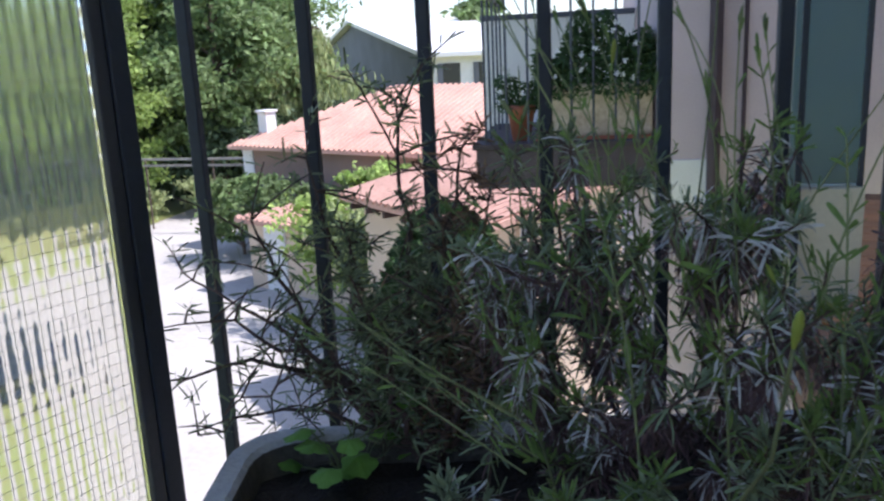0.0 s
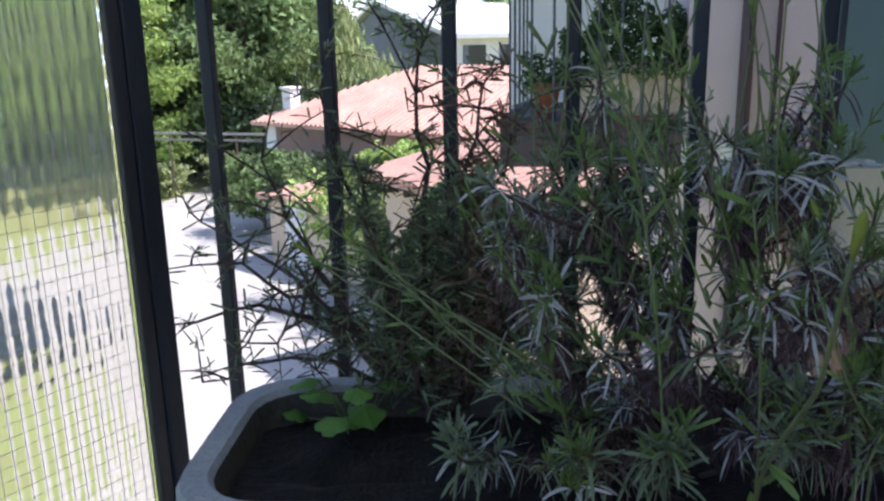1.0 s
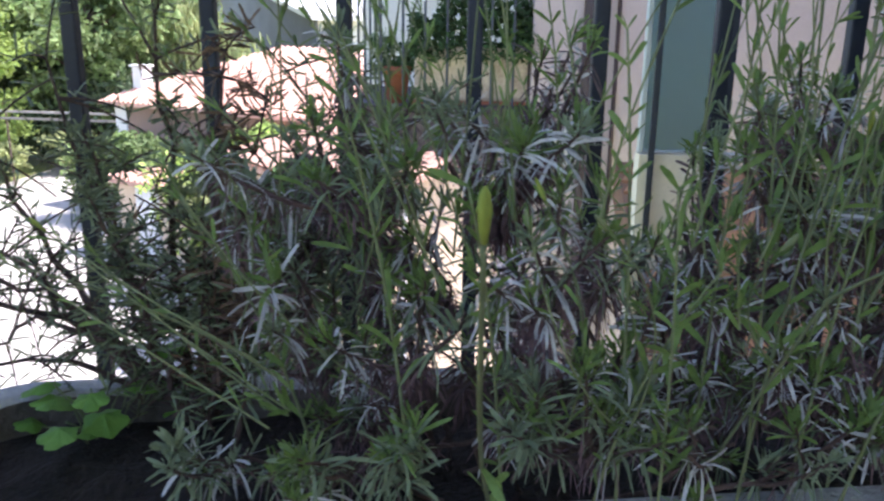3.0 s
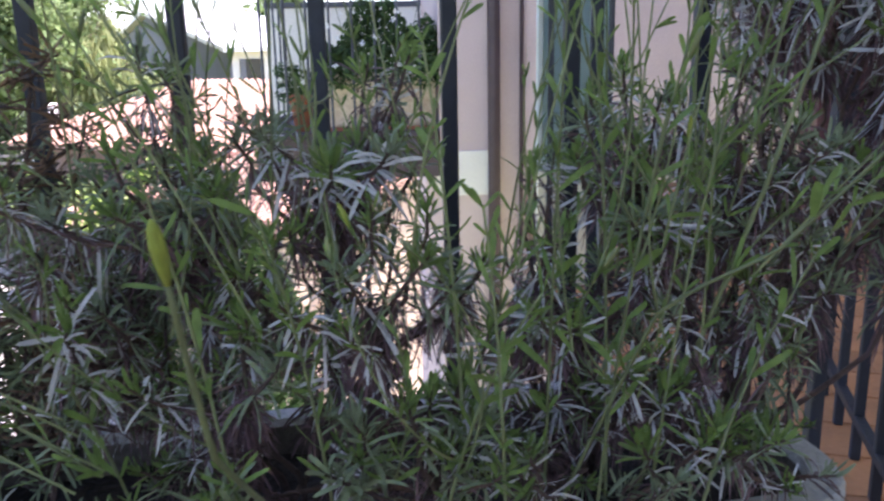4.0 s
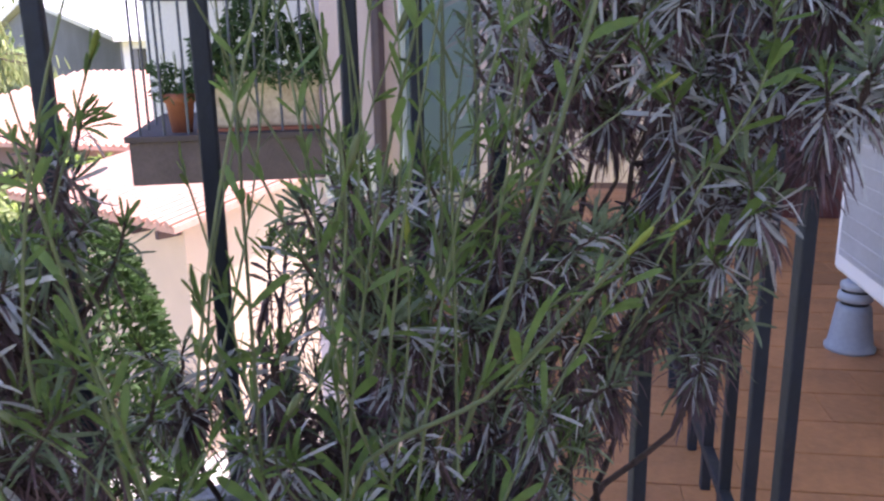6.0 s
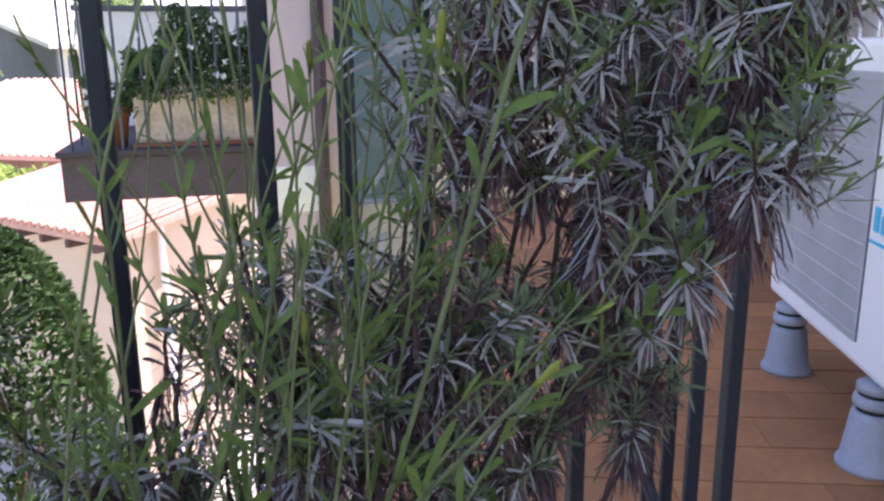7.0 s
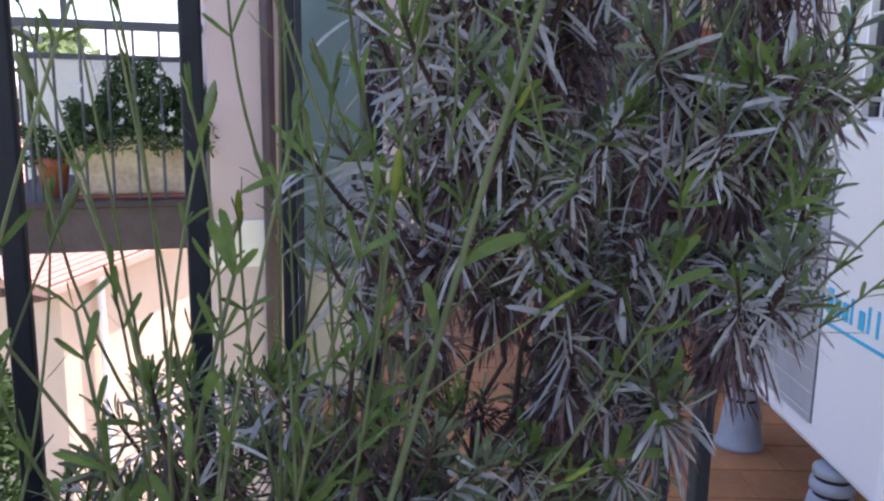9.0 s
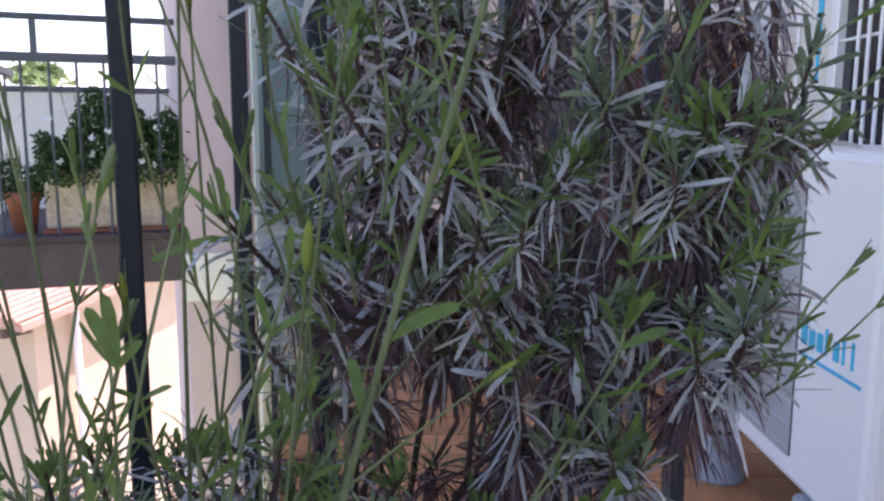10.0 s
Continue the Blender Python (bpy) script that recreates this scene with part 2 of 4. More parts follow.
def add_lathe(bm, profile, sides=20, center=(0, 0, 0)):
    rings = [[bm.verts.new((center[0] + r * math.cos(2 * math.pi * k / sides), center[1] + r * math.sin(2 * math.pi * k / sides), center[2] + z)) for k in range(sides)] for r, z in profile]
    for a, b in zip(rings, rings[1:]):
        for k in range(sides):
            bm.faces.new((a[k], a[(k + 1) % sides], b[(k + 1) % sides], b[k]))
    bm.faces.new(rings[0][::-1])
    bm.faces.new(rings[-1])
    return bm


def wall(name, lo, hi, material, label, m=None):
    return tagged(mesh_object(name, box(lo, hi, 0.0, m), material), label, "wall", kind="structure")


class Leaves:
    """Gathers many small blades into one mesh."""
    def __init__(self):
        self.v, self.f = [], []

    def blade(self, base, way, length, width, droop=0.0, rng=random, fold=0.25, blunt=0.35):
        way = Vector(way).normalized()
        side = way.cross(Vector((rng.uniform(-1, 1), rng.uniform(-1, 1), rng.uniform(-1, 1))))
        if side.length < 1e-3:
            side = way.cross(Vector((1, 0.2, 0)))
        side.normalize()
        nrm = side.cross(way)
        k = len(self.v)
        base = Vector(base)
        for s, w in ((0.0, 0.35), (0.33, 0.85), (0.7, 1.0), (0.92, 0.7)):
            p = base + way * (length * s) + Vector((0, 0, -droop * length * s * s)) + nrm * (fold * length * s * (s - 1) * 0.6)
            self.v.append(p - side * (width * w * 0.5) + nrm * width * 0.18)
            self.v.append(p + side * (width * w * 0.5) + nrm * width * 0.18)
        self.v.append(base + way * length + Vector((0, 0, -droop * length)))
        self.f += [(k, k + 1, k + 3, k + 2), (k + 2, k + 3, k + 5, k + 4), (k + 4, k + 5, k + 7, k + 6), (k + 6, k + 7, k + 8)]

    def flake(self, c, size, rng=random):
        a = Vector((rng.gauss(0, 1), rng.gauss(0, 1), rng.gauss(0, 1))).normalized()
        b = a.orthogonal().normalized()
        c = Vector(c)
        k = len(self.v)
        d = a.cross(b)
        self.v += [c - a * size, c + b * size * 0.5 + d * size * .15, c + a * size, c - b * size * 0.5 + d * size * .15]
        self.f.append((k, k + 1, k + 2, k + 3))

    def done(self, name, material, parent=None, label=""):
        me = bpy.data.meshes.new(name)
        me.from_pydata([tuple(v) for v in self.v], [], self.f)
        me.update()
        me.materials.append(material)
        ob = new(name, me)
        ob.parent = parent
        if label:
            tagged(ob, label)
        return ob


# ---- the plan ----
FLOOR = -0.634
GROUND = -6.0
SIDE = 19.0                                    # the building's line, degrees clockwise from +y
RAIL_Y = 1.262
CORNER = Vector((0.628, RAIL_Y, 0))
U = Vector((math.sin(radians(SIDE)), math.cos(radians(SIDE)), 0))
N = Vector((math.cos(radians(SIDE)), -math.sin(radians(SIDE)), 0))
SITE = Matrix(((N.x, U.x, 0, 0), (N.y, U.y, 0, 0), (0, 0, 1, 0), (0, 0, 0, 1)))   # site axes: x along N, y along U


def site(n, s, z=0.0):
    return N * n + U * s + Vector((0, 0, z))


# ---- balcony structure ----
def EDGE_N(s):
    """The outer edge of the tiled part of the balcony, along the building's line."""
    return -0.202 - 0.185 * (s - 1.517)


bm = bmesh.new()
add_box(bm, (-0.95, -2.6, FLOOR - 0.2), (1.6, 0.85, FLOOR - 0.012), 0, SITE)
outline = [(-0.95, 0.851), (1.6, 0.851), (1.6, 4.6), (EDGE_N(4.6), 4.6), (EDGE_N(1.47), 1.47), (-0.21, 1.27), (-0.95, 0.90)]
top = [bm.verts.new(site(n, s, FLOOR - 0.012)) for n, s in outline]
low_v = [bm.verts.new(site(n, s, FLOOR - 0.2)) for n, s in outline]
bm.faces.new(top)
bm.faces.new(low_v[::-1])
for k in range(len(top)):
    j = (k + 1) % len(top)
    bm.faces.new((low_v[k], low_v[j], top[j], top[k]))
floor = tagged(mesh_object("floor", bm, M_GROUT), "balcony floor of orange-brown tiles with dark joints", "floor", kind="structure")
wall("wall_facade", (1.30, -2.6, FLOOR), (1.6, 6.0, 3.6), M_WHITEWALL, "pale plastered facade beside the balcony", SITE)
door = thing("door_1", "dark glazed balcony door in a white frame", "door", at=tuple(site(1.30, 2.05, FLOOR)), turn=-SIDE, kind="structure")
part("glass", box((-0.006, 0.06, 0.1), (-0.003, 1.34, 2.05)), M_WINDARK, door, "dark reflecting glass")
for lo, hi in (((-0.03, 0.0, 0.0), (-0.002, 0.06, 2.11)), ((-0.03, 0.67, 0.1), (-0.008, 0.73, 2.05)), ((-0.03, 1.34, 0.0), (-0.002, 1.4, 2.11)), ((-0.03, 0.062, 2.052), (-0.002, 1.338, 2.11)), ((-0.03, 0.062, 0.0), (-0.002, 1.338, 0.098))):
    part("frame", box(lo, hi, 0.003), M_ACWHITE, door)
# added overhead slab, out of view, to hold back skylight on the balcony
ceiling = tagged(mesh_object("ceiling", box((-0.2, -2.6, 2.25), (1.6, 3.0, 2.45), 0, SITE), M_WHITEWALL), "unseen white slab overhead that shades the balcony", "ceiling", kind="structure")

# ---- railings ----
BAR = 0.0072
FRONT_X = (-0.534, -0.398, -0.268, -0.142, -0.021, 0.095, 0.207, 0.328, 0.469, 0.627)
railing = thing("railing", "dark painted steel balcony railing with square upright bars", "railing", at=(0, RAIL_Y, FLOOR))
for x in FRONT_X:
    part("bar", box((x - BAR, -BAR, 0.0), (x + BAR, BAR, 1.08), 0.002), M_STEEL, railing)
part("top_rail", box((-0.6, -0.02, 1.08), (0.65, 0.02, 1.10), 0.003), M_STEEL, railing)
part("bottom_rail", box((-0.6, -0.008, 0.06), (0.65, 0.008, 0.075), 0.002), M_STEEL, railing)

side_rail = thing("railing", "dark steel railing running outward along the tiled balcony", "railing", at=(CORNER.x, CORNER.y, FLOOR), turn=-SIDE)
for k in range(1, 7):
    y = 0.125 * k
    part("bar", box((-0.0075, y - 0.0075, 0.0), (0.0075, y + 0.0075, 1.08), 0.002), M_STEEL, side_rail)
part("top_rail", box((-0.018, 0.03, 1.08), (0.018, 0.80, 1.10), 0.003), M_STEEL, side_rail)
part("bottom_rail", box((-0.008, 0.03, 0.06), (0.008, 0.80, 0.075), 0.002), M_STEEL, side_rail)

outer = thing("railing", "dark steel rail with two posts along the tile edge", "railing", at=(0.308, 1.552, FLOOR), turn=-9.0)
part("post", box((-0.008, -0.008, -0.012), (0.008, 0.008, 1.5), 0.002), M_STEEL, outer)
part("post", box((-0.008, 1.10, -0.012), (0.008, 1.116, 1.5), 0.002), M_STEEL, outer)
part("top_rail", box((-0.01, 0.01, 1.48), (0.01, 1.098, 1.5), 0.002), M_STEEL, outer)
LOW = 0.31                                     # height of the low wall under the frosted glass
parapet = wall("wall_parapet", (0.455, 2.67, FLOOR - 0.2), (0.66, 2.73, FLOOR + LOW), M_CREAMWALL, "low cream plastered parapet at the tile edge")
partition = thing("glass_screen", "frosted teal glass partition over a low cream wall", "glass screen", at=(0.455, 2.7, FLOOR))
part("side_frame", box((0.0, -0.012, LOW + 0.002), (0.014, 0.012, 2.2), 0.002), M_FROSTEDGE, partition)
part("side_frame", box((0.191, -0.012, LOW + 0.002), (0.205, 0.012, 2.2), 0.002), M_FRAME, partition)
part("bottom_frame", box((0.016, -0.008, LOW + 0.002), (0.189, 0.008, LOW + 0.009), 0.002), M_FROSTEDGE, partition)
part("pane", box((0.016, -0.003, LOW + 0.010), (0.189, 0.003, 2.2)), M_FROST, partition, "smooth frosted teal glass")

# ---- wired glass screen ----
SCREEN = 22.0
screen = thing("glass_screen", "rippled wired glass balcony screen in a dark steel frame", "glass screen", at=(-0.552, 1.1315, FLOOR), turn=-SCREEN)
part("post", box((-0.010, -0.008, 0.0), (0.012, 0.014, 1.5), 0.002), M_STEEL, screen, "dark steel corner post")
part("frame_strip", box((-0.010, -0.024, 0.02), (0.010, -0.0085, 1.5), 0.002), M_FRAME, screen, "grey glazing strip")
part("top_frame", box((-0.010, -1.6, 1.46), (0.010, -0.025, 1.5), 0.002), M_FRAME, screen)
part("bottom_frame", box((-0.010, -1.6, 0.02), (0.010, -0.025, 0.06), 0.002), M_FRAME, screen)
pane = part("pane", box((-0.003, -1.6, 0.062), (0.003, -0.025, 1.458)), M_GLASS, screen, "rippled clear wired glass")
pane.visible_shadow = False
bm = bmesh.new()
MESHW = 0.0127
for k in range(int(1.55 / MESHW)):
    y = -0.026 - MESHW * (k + 0.6)
    add_box(bm, (-0.0045, y - 0.00022, 0.062), (-0.0041, y + 0.00022, 1.458))
for k in range(int(1.39 / MESHW)):
    z = 0.07 + MESHW * k
    add_box(bm, (-0.0045, -1.6, z - 0.00022), (-0.0041, -0.026, z + 0.00022))
wires = part("wire_mesh", bm, M_WIRE, screen, "fine square wire mesh inside the glass")
tagged(wires, kind="stuff")

# ---- planter ----
PLANT_TURN = 7.5
PLANTER = (-0.045, 1.082)
RIM = 0.316                                   # rim height over the floor


def rounded(hx, hy, r, z, seg=6):
    pts = []
    for cx, cy, a0 in ((hx - r, hy - r, 0), (-hx + r, hy - r, 90), (-hx + r, -hy + r, 180), (hx - r, -hy + r, 270)):
        for k in range(seg + 1):
            a = radians(a0 + 90 * k / seg)
            pts.append((cx + r * math.cos(a), cy + r * math.sin(a), z))
    return pts


def trough(first, last):
    bm = bmesh.new()
    rings = [(0.375, 0.085, 0.05, 0.0), (0.372, 0.092, 0.055, 0.02), (0.398, 0.115, 0.06, RIM - 0.05), (0.41, 0.128, 0.066, RIM - 0.045), (0.413, 0.131, 0.068, RIM - 0.006), (0.41, 0.128, 0.066, RIM),
             (0.39, 0.108, 0.052, RIM), (0.386, 0.104, 0.05, RIM - 0.006), (0.375, 0.096, 0.05, RIM - 0.12)][first:last]
    loops = [[bm.verts.new(p) for p in rounded(*r)] for r in rings]
    for a, b in zip(loops, loops[1:]):
        n = len(a)
        for k in range(n):
            bm.faces.new((a[k], a[(k + 1) % n], b[(k + 1) % n], b[k]))
    if first == 0:
        bm.faces.new(loops[0][::-1])
    return bm


planter = thing("planter", "long grey concrete planter with rounded corners on the floor", "planter", at=(*PLANTER, FLOOR), turn=PLANT_TURN)
part("trough", trough(0, 4), M_CONCRETE, planter)
part("rim", trough(3, 8), M_CONCRETE, planter, "thick rounded concrete rim")
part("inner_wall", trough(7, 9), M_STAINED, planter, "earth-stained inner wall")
bm = bmesh.new()
g = 40
grid = [[bm.verts.new((-0.38 + 0.76 * i / g, -0.1 + 0.2 * j / 12, RIM - 0.032 + 0.012 * noise.noise((i * 0.4, j * 0.5, 1)) + 0.006 * noise.noise((i * 1.7, j * 1.9, 3)))) for j in range(13)] for i in range(g + 1)]
for i in range(g):
    for j in range(12):
        bm.faces.new((grid[i][j], grid[i + 1][j], grid[i + 1][j + 1], grid[i][j + 1]))
tagged(mesh_object("soil", bm, M_SOIL, True), "dark crumbly potting soil filling the planter", "soil", kind="stuff").matrix_world = pose(*PLANTER, FLOOR, 0, 0, PLANT_TURN)

# ---- air conditioner ----
AC = thing("air_conditioner", "white outdoor air conditioner unit with grey side grille", "air conditioner", at=tuple(site(0.575, 1.80, FLOOR)), turn=-SIDE)
AC_Z0, AC_H, AC_L, AC_D = 0.155, 0.555, 0.70, 0.30
part("body", box((0, 0, AC_Z0), (AC_D, AC_L, AC_Z0 + AC_H), 0.014), M_ACWHITE, AC)
part("grille_back", box((-0.002, 0.23, AC_Z0 + 0.045), (0.004, 0.66, AC_Z0 + 0.5)), M_ACGREY, AC, "grey louvred grille panel")
bm = bmesh.new()
for k in range(53):
    y = 0.235 + k * 0.008
    add_box(bm, (-0.006, y - 0.0011, AC_Z0 + 0.045), (-0.002, y + 0.0011, AC_Z0 + 0.5))
for k in range(12):
    z = AC_Z0 + 0.06 + k * 0.039
    add_box(bm, (-0.008, 0.23, z - 0.0006), (-0.006, 0.66, z + 0.0006))
tagged(part("wire_guard", bm, M_GUARD, AC, "pale wire guard over the grille"), kind="stuff")
for k, (h, w) in enumerate(((0.042, 0.018), (0.03, 0.018), (0.03, 0.018), (0.042, 0.006), (0.03, 0.016), (0.042, 0.006), (0.042, 0.006))):
    y = 0.215 - k * 0.026
    part("mark", box((-0.003, y - w, AC_Z0 + 0.245), (0.001, y, AC_Z0 + 0.245 + h), 0.002), M_CYAN, AC, "cyan printed bar")
bm = bmesh.new()
add_box(bm, (-0.0025, 0.03, AC_Z0 + 0.225), (0.001, 0.225, AC_Z0 + 0.23))
part("mark_line", bm, M_CYAN, AC)


def ac_foot():
    foot = thing("support_foot", "blue-grey rubber support foot with a domed cap", "support foot", "feet under the air conditioner")
    part("cone", add_lathe(bmesh.new(), [(0.052, 0.0), (0.053, 0.008), (0.047, 0.014), (0.042, 0.05), (0.037, 0.09), (0.035, 0.1), (0.031, 0.103)], 24), M_FOOT, foot, smooth=True)
    part("neck", add_lathe(bmesh.new(), [(0.0285, 0.1), (0.0285, 0.112)], 20), M_BLACK, foot)
    part("ring", add_lathe(bmesh.new(), [(0.0285, 0.1305), (0.0285, 0.1375)], 20), M_BLACK, foot)
    part("cap", add_lathe(bmesh.new(), [(0.033, 0.111), (0.036, 0.115), (0.035, 0.128), (0.027, 0.131), (0.027, 0.136), (0.032, 0.138), (0.032, 0.149), (0.026, 0.153)], 24), M_FOOT, foot, smooth=True)
    return foot


foot = ac_foot()
foot.matrix_world = pose(*site(0.59, 1.968, FLOOR))
for n, s in ((0.595, 2.40), (0.83, 1.968), (0.83, 2.40)):
    copy_thing(foot, pose(*site(n, s, FLOOR)))

rack = thing("drying_rack", "white metal clothes drying rack behind the air conditioner", "drying rack", at=tuple(site(0.95, 2.45, FLOOR)), turn=-SIDE)
for y in (0.05, 0.095, 0.145, 0.19, 0.29, 0.44, 0.50, 0.62):
    part("rod", tube([(0, y, 0.0), (0, y, 1.3)], 0.0045, 8), M_ACWHITE, rack)
for z in (0.35, 0.95, 1.1, 1.25):
    part("cross_rod", tube([(0.012, 0.0, z), (0.012, 0.66, z)], 0.004, 8), M_ACWHITE, rack)
strap = thing("strap", "bright cyan cloth strap hanging on the drying rack", "strap", at=tuple(site(0.94, 2.79, FLOOR)), turn=-SIDE)
for k, (z0, z1, dy) in enumerate(((1.13, 1.29, 0.0), (1.02, 1.125, 0.004), (0.93, 1.015, 0.008), (0.86, 0.925, 0.012))):
    part("band", box((-0.005, dy, z0), (0.0, 0.032 - dy * 0.6, z1), 0.002), M_CYAN, strap)
    part("knot", box((-0.009, dy + 0.002, z0 - 0.006), (0.003, 0.03 - dy * 0.6, z0 + 0.004), 0.003), M_BLACK, strap, "dark cord tie")
cab = thing("storage_cabinet", "beige topped cabinet with orange band and dark red doors", "cabinet", at=tuple(site(0.42, 3.75, FLOOR)), turn=-SIDE)
part("top", box((0.0, 0.0, 1.0), (0.7, 0.4, 1.16), 0.008), M_BEIGE, cab, "beige top board")
part("band", box((0.01, 0.01, 0.955), (0.69, 0.39, 0.998), 0.003), M_TERRA, cab, "orange band")
part("body", box((0.02, 0.02, 0.0), (0.68, 0.38, 0.953), 0.005), M_DARKRED, cab)
part("door", box((0.03, 0.012, 0.05), (0.34, 0.019, 0.93), 0.003), M_DARKRED, cab)
part("door", box((0.36, 0.012, 0.05), (0.67, 0.019, 0.93), 0.003), M_DARKRED, cab)

# ---- neighbour's balcony ----
NB = 5.2
nbw = thing("house", "neighbouring pale plastered building with a balcony", "house", at=(0, NB, 0))
part("wall", box((0.38, 0.0, GROUND), (0.66, 3.0, 4.0), 0.004), M_PLASTER, nbw, "pale pink plaster pier")
part("sill_band", box((0.372, -0.012, -0.82), (0.665, 0.3, -0.56), 0.004), M_WHITEWALL, nbw, "white band across the pier")
part("downpipe", tube([(0.69, -0.03, GROUND), (0.69, -0.03, 4.0)], 0.036, 12), M_PIPE, nbw, "brown metal downpipe")
part("wall", box((0.66, 0.06, GROUND), (3.2, 3.0, 4.0)), M_PLASTER, nbw, "pale plaster wall set back beside the pier")
part("seam", tube([(0.86, 0.04, GROUND), (0.86, 0.04, 4.0)], 0.012, 8), M_PIPE, nbw, "thin dark cable pipe")
part("roof_soffit", box((-1.6, -0.4, 4.0), (3.2, 3.0, 4.3)), M_WHITEWALL, nbw)

nb = thing("balcony", "neighbouring balcony with dark slab and thin iron bars", "balcony", at=(0, NB, 0))
part("slab", box((-0.66, -0.02, -0.70), (0.372, 1.515, -0.47), 0.004), M_SLAB, nb, "grey-brown concrete slab edge")
part("slab_lip", box((-0.68, -0.04, -0.468), (0.37, 1.515, -0.435), 0.004), M_SLAB, nb)
for k in range(8):
    x = -0.60 + 0.125 * k
    part("bar", tube([(x, 0.0, -0.435), (x, 0.0, 0.42)], 0.0075, 6), M_RAIL, nb)
for k in range(1, 5):
    part("bar", tube([(-0.60, 0.31 * k, -0.435), (-0.60, 0.31 * k, 0.42)], 0.0075, 6), M_RAIL, nb)
part("top_rail", box((-0.63, -0.022, 0.42), (0.37, 0.022, 0.465), 0.004), M_RAIL, nb)
part("top_rail", box((-0.625, 0.024, 0.42), (-0.58, 1.5, 0.465), 0.004), M_RAIL, nb)
part("high_rail", box((-0.62, -0.015, 0.62), (0.37, 0.015, 0.65), 0.003), M_RAIL, nb)
part("rail_post", box((-0.615, -0.015, 0.465), (-0.585, 0.015, 0.62)), M_RAIL, nb)
part("rail_post", box((-0.3, -0.015, 0.465), (-0.27, 0.015, 0.62)), M_RAIL, nb)

part("back_panel", box((-0.75, 1.52, -0.70), (0.37, 1.58, 0.33), 0.004), M_WHITEWALL, nb, "pale plastered panel at the balcony's far side")
part("back_rail", box((-0.77, 1.505, 0.333), (0.37, 1.595, 0.37), 0.004), M_RAIL, nb)

nbp = thing("window_box", "cream plastic window box with leafy white flowers behind bars", "window box", at=(0, NB, 0))
part("box", box((-0.29, 0.06, -0.414), (0.365, 0.28, -0.11), 0.02), M_CREAM, nbp)
part("tray", box((-0.31, 0.06, -0.435), (0.36, 0.30, -0.415), 0.005), M_TERRA, nbp, "terracotta tray")
pot = thing("flower_pot", "small terracotta flower pot on the neighbouring balcony", "flower pot", at=(-0.40, NB + 0.16, -0.435))
part("pot", add_lathe(bmesh.new(), [(0.055, 0.0), (0.078, 0.16), (0.088, 0.165), (0.09, 0.21), (0.08, 0.212)], 18), M_TERRA, pot, smooth=True)


def flower_mound(name, label, at, half, count, petals, seed):
    rng = random.Random(seed)
    th = thing(name, label, "flowering plant", at=at)
    lv = Leaves()
    for _ in range(count):
        p = Vector((rng.uniform(-1, 1), rng.gauss(0.0, 0.45), rng.random() ** 1.1))
        hump = 0.75 + 0.45 * noise.noise((p.x * 2.2, 0.3, seed)) - 0.25 * p.x * p.x
        c = (p.x * half[0], p.y * half[1] * (1.1 - 0.5 * p.z), p.z * half[2] * hump - 0.03 * max(0, -p.y - 0.3))
        lv.blade(c, (rng.gauss(0, 1), rng.gauss(0, 1), rng.gauss(0.3, 0.8)), rng.uniform(0.02, 0.045), rng.uniform(0.008, 0.016), 0.3, rng)
    lv.done("foliage", M_POTLEAF, th)
    bm = bmesh.new()
    for _ in range(14):
        x, y = rng.gauss(0, 0.4) * half[0], rng.gauss(0, 0.4) * half[1]
        add_tube(bm, [(x * 0.4, y * 0.4, -0.05), (x * 0.8, y * 0.8, half[2] * 0.4), (x, y, half[2] * rng.uniform(0.6, 1.0))], 0.002, 4)
    tagged(part("stalk", bm, M_GREENSTEM, th), kind="stuff")
    for _ in range(petals):
        x, y, z = rng.uniform(-1, 0.6) * half[0], -half[1] * rng.uniform(0.75, 1.15), half[2] * rng.uniform(0.15, 0.75)
        fl = Leaves()
        for k in range(8):
            a = k * math.pi / 4 + rng.random()
            fl.blade((x, y, z), (math.cos(a), -0.3, math.sin(a)), 0.019, 0.010, 0, rng)
        fl.done("flower", M_PETAL, th)
    return th


flower_mound("daisy_plant", "leafy green plant with white daisies in the window box", (0.05, NB + 0.12, -0.17), (0.36, 0.2, 0.56), 8000, 15, 5)
flower_mound("potted_plant", "small green plant with white flowers in the terracotta pot", (-0.40, NB + 0.16, -0.24), (0.14, 0.13, 0.26), 900, 5, 6)


# ---- distance ----
bm = bmesh.new()
add_box(bm, (-900, -300, GROUND - 0.5), (900, 1400, GROUND))
tagged(mesh_object("ground", bm, M_GRASS), "dry summer grass reaching the horizon", "ground", kind="structure")


def ribbon(name, left, right, z, material, label, category):
    bm = bmesh.new()
    a = [bm.verts.new((*p, z)) for p in left]
    b = [bm.verts.new((*p, z)) for p in right]
    for k in range(len(a) - 1):
        bm.faces.new((a[k], a[k + 1], b[k + 1], b[k]))
    r = bmesh.ops.extrude_face_region(bm, geom=bm.faces[:])
    bmesh.ops.translate(bm, vec=(0, 0, -0.06), verts=[v for v in r["geom"] if isinstance(v, bmesh.types.BMVert)])
    bmesh.ops.recalc_face_normals(bm, faces=bm.faces[:])
    return tagged(mesh_object(name, bm, material), label, category, kind="structure")


ribbon("road", [(-4.8, 2), (-7.4, 9.9), (-9.5, 12.4), (-17.0, 17.5), (-17.2, 28.5), (-17, 36)], [(9, 2), (9, 12), (9, 15), (8, 20), (-7, 32), (-12, 37)], GROUND + 0.05, M_ROAD, "pale sunlit concrete road and yard", "road")


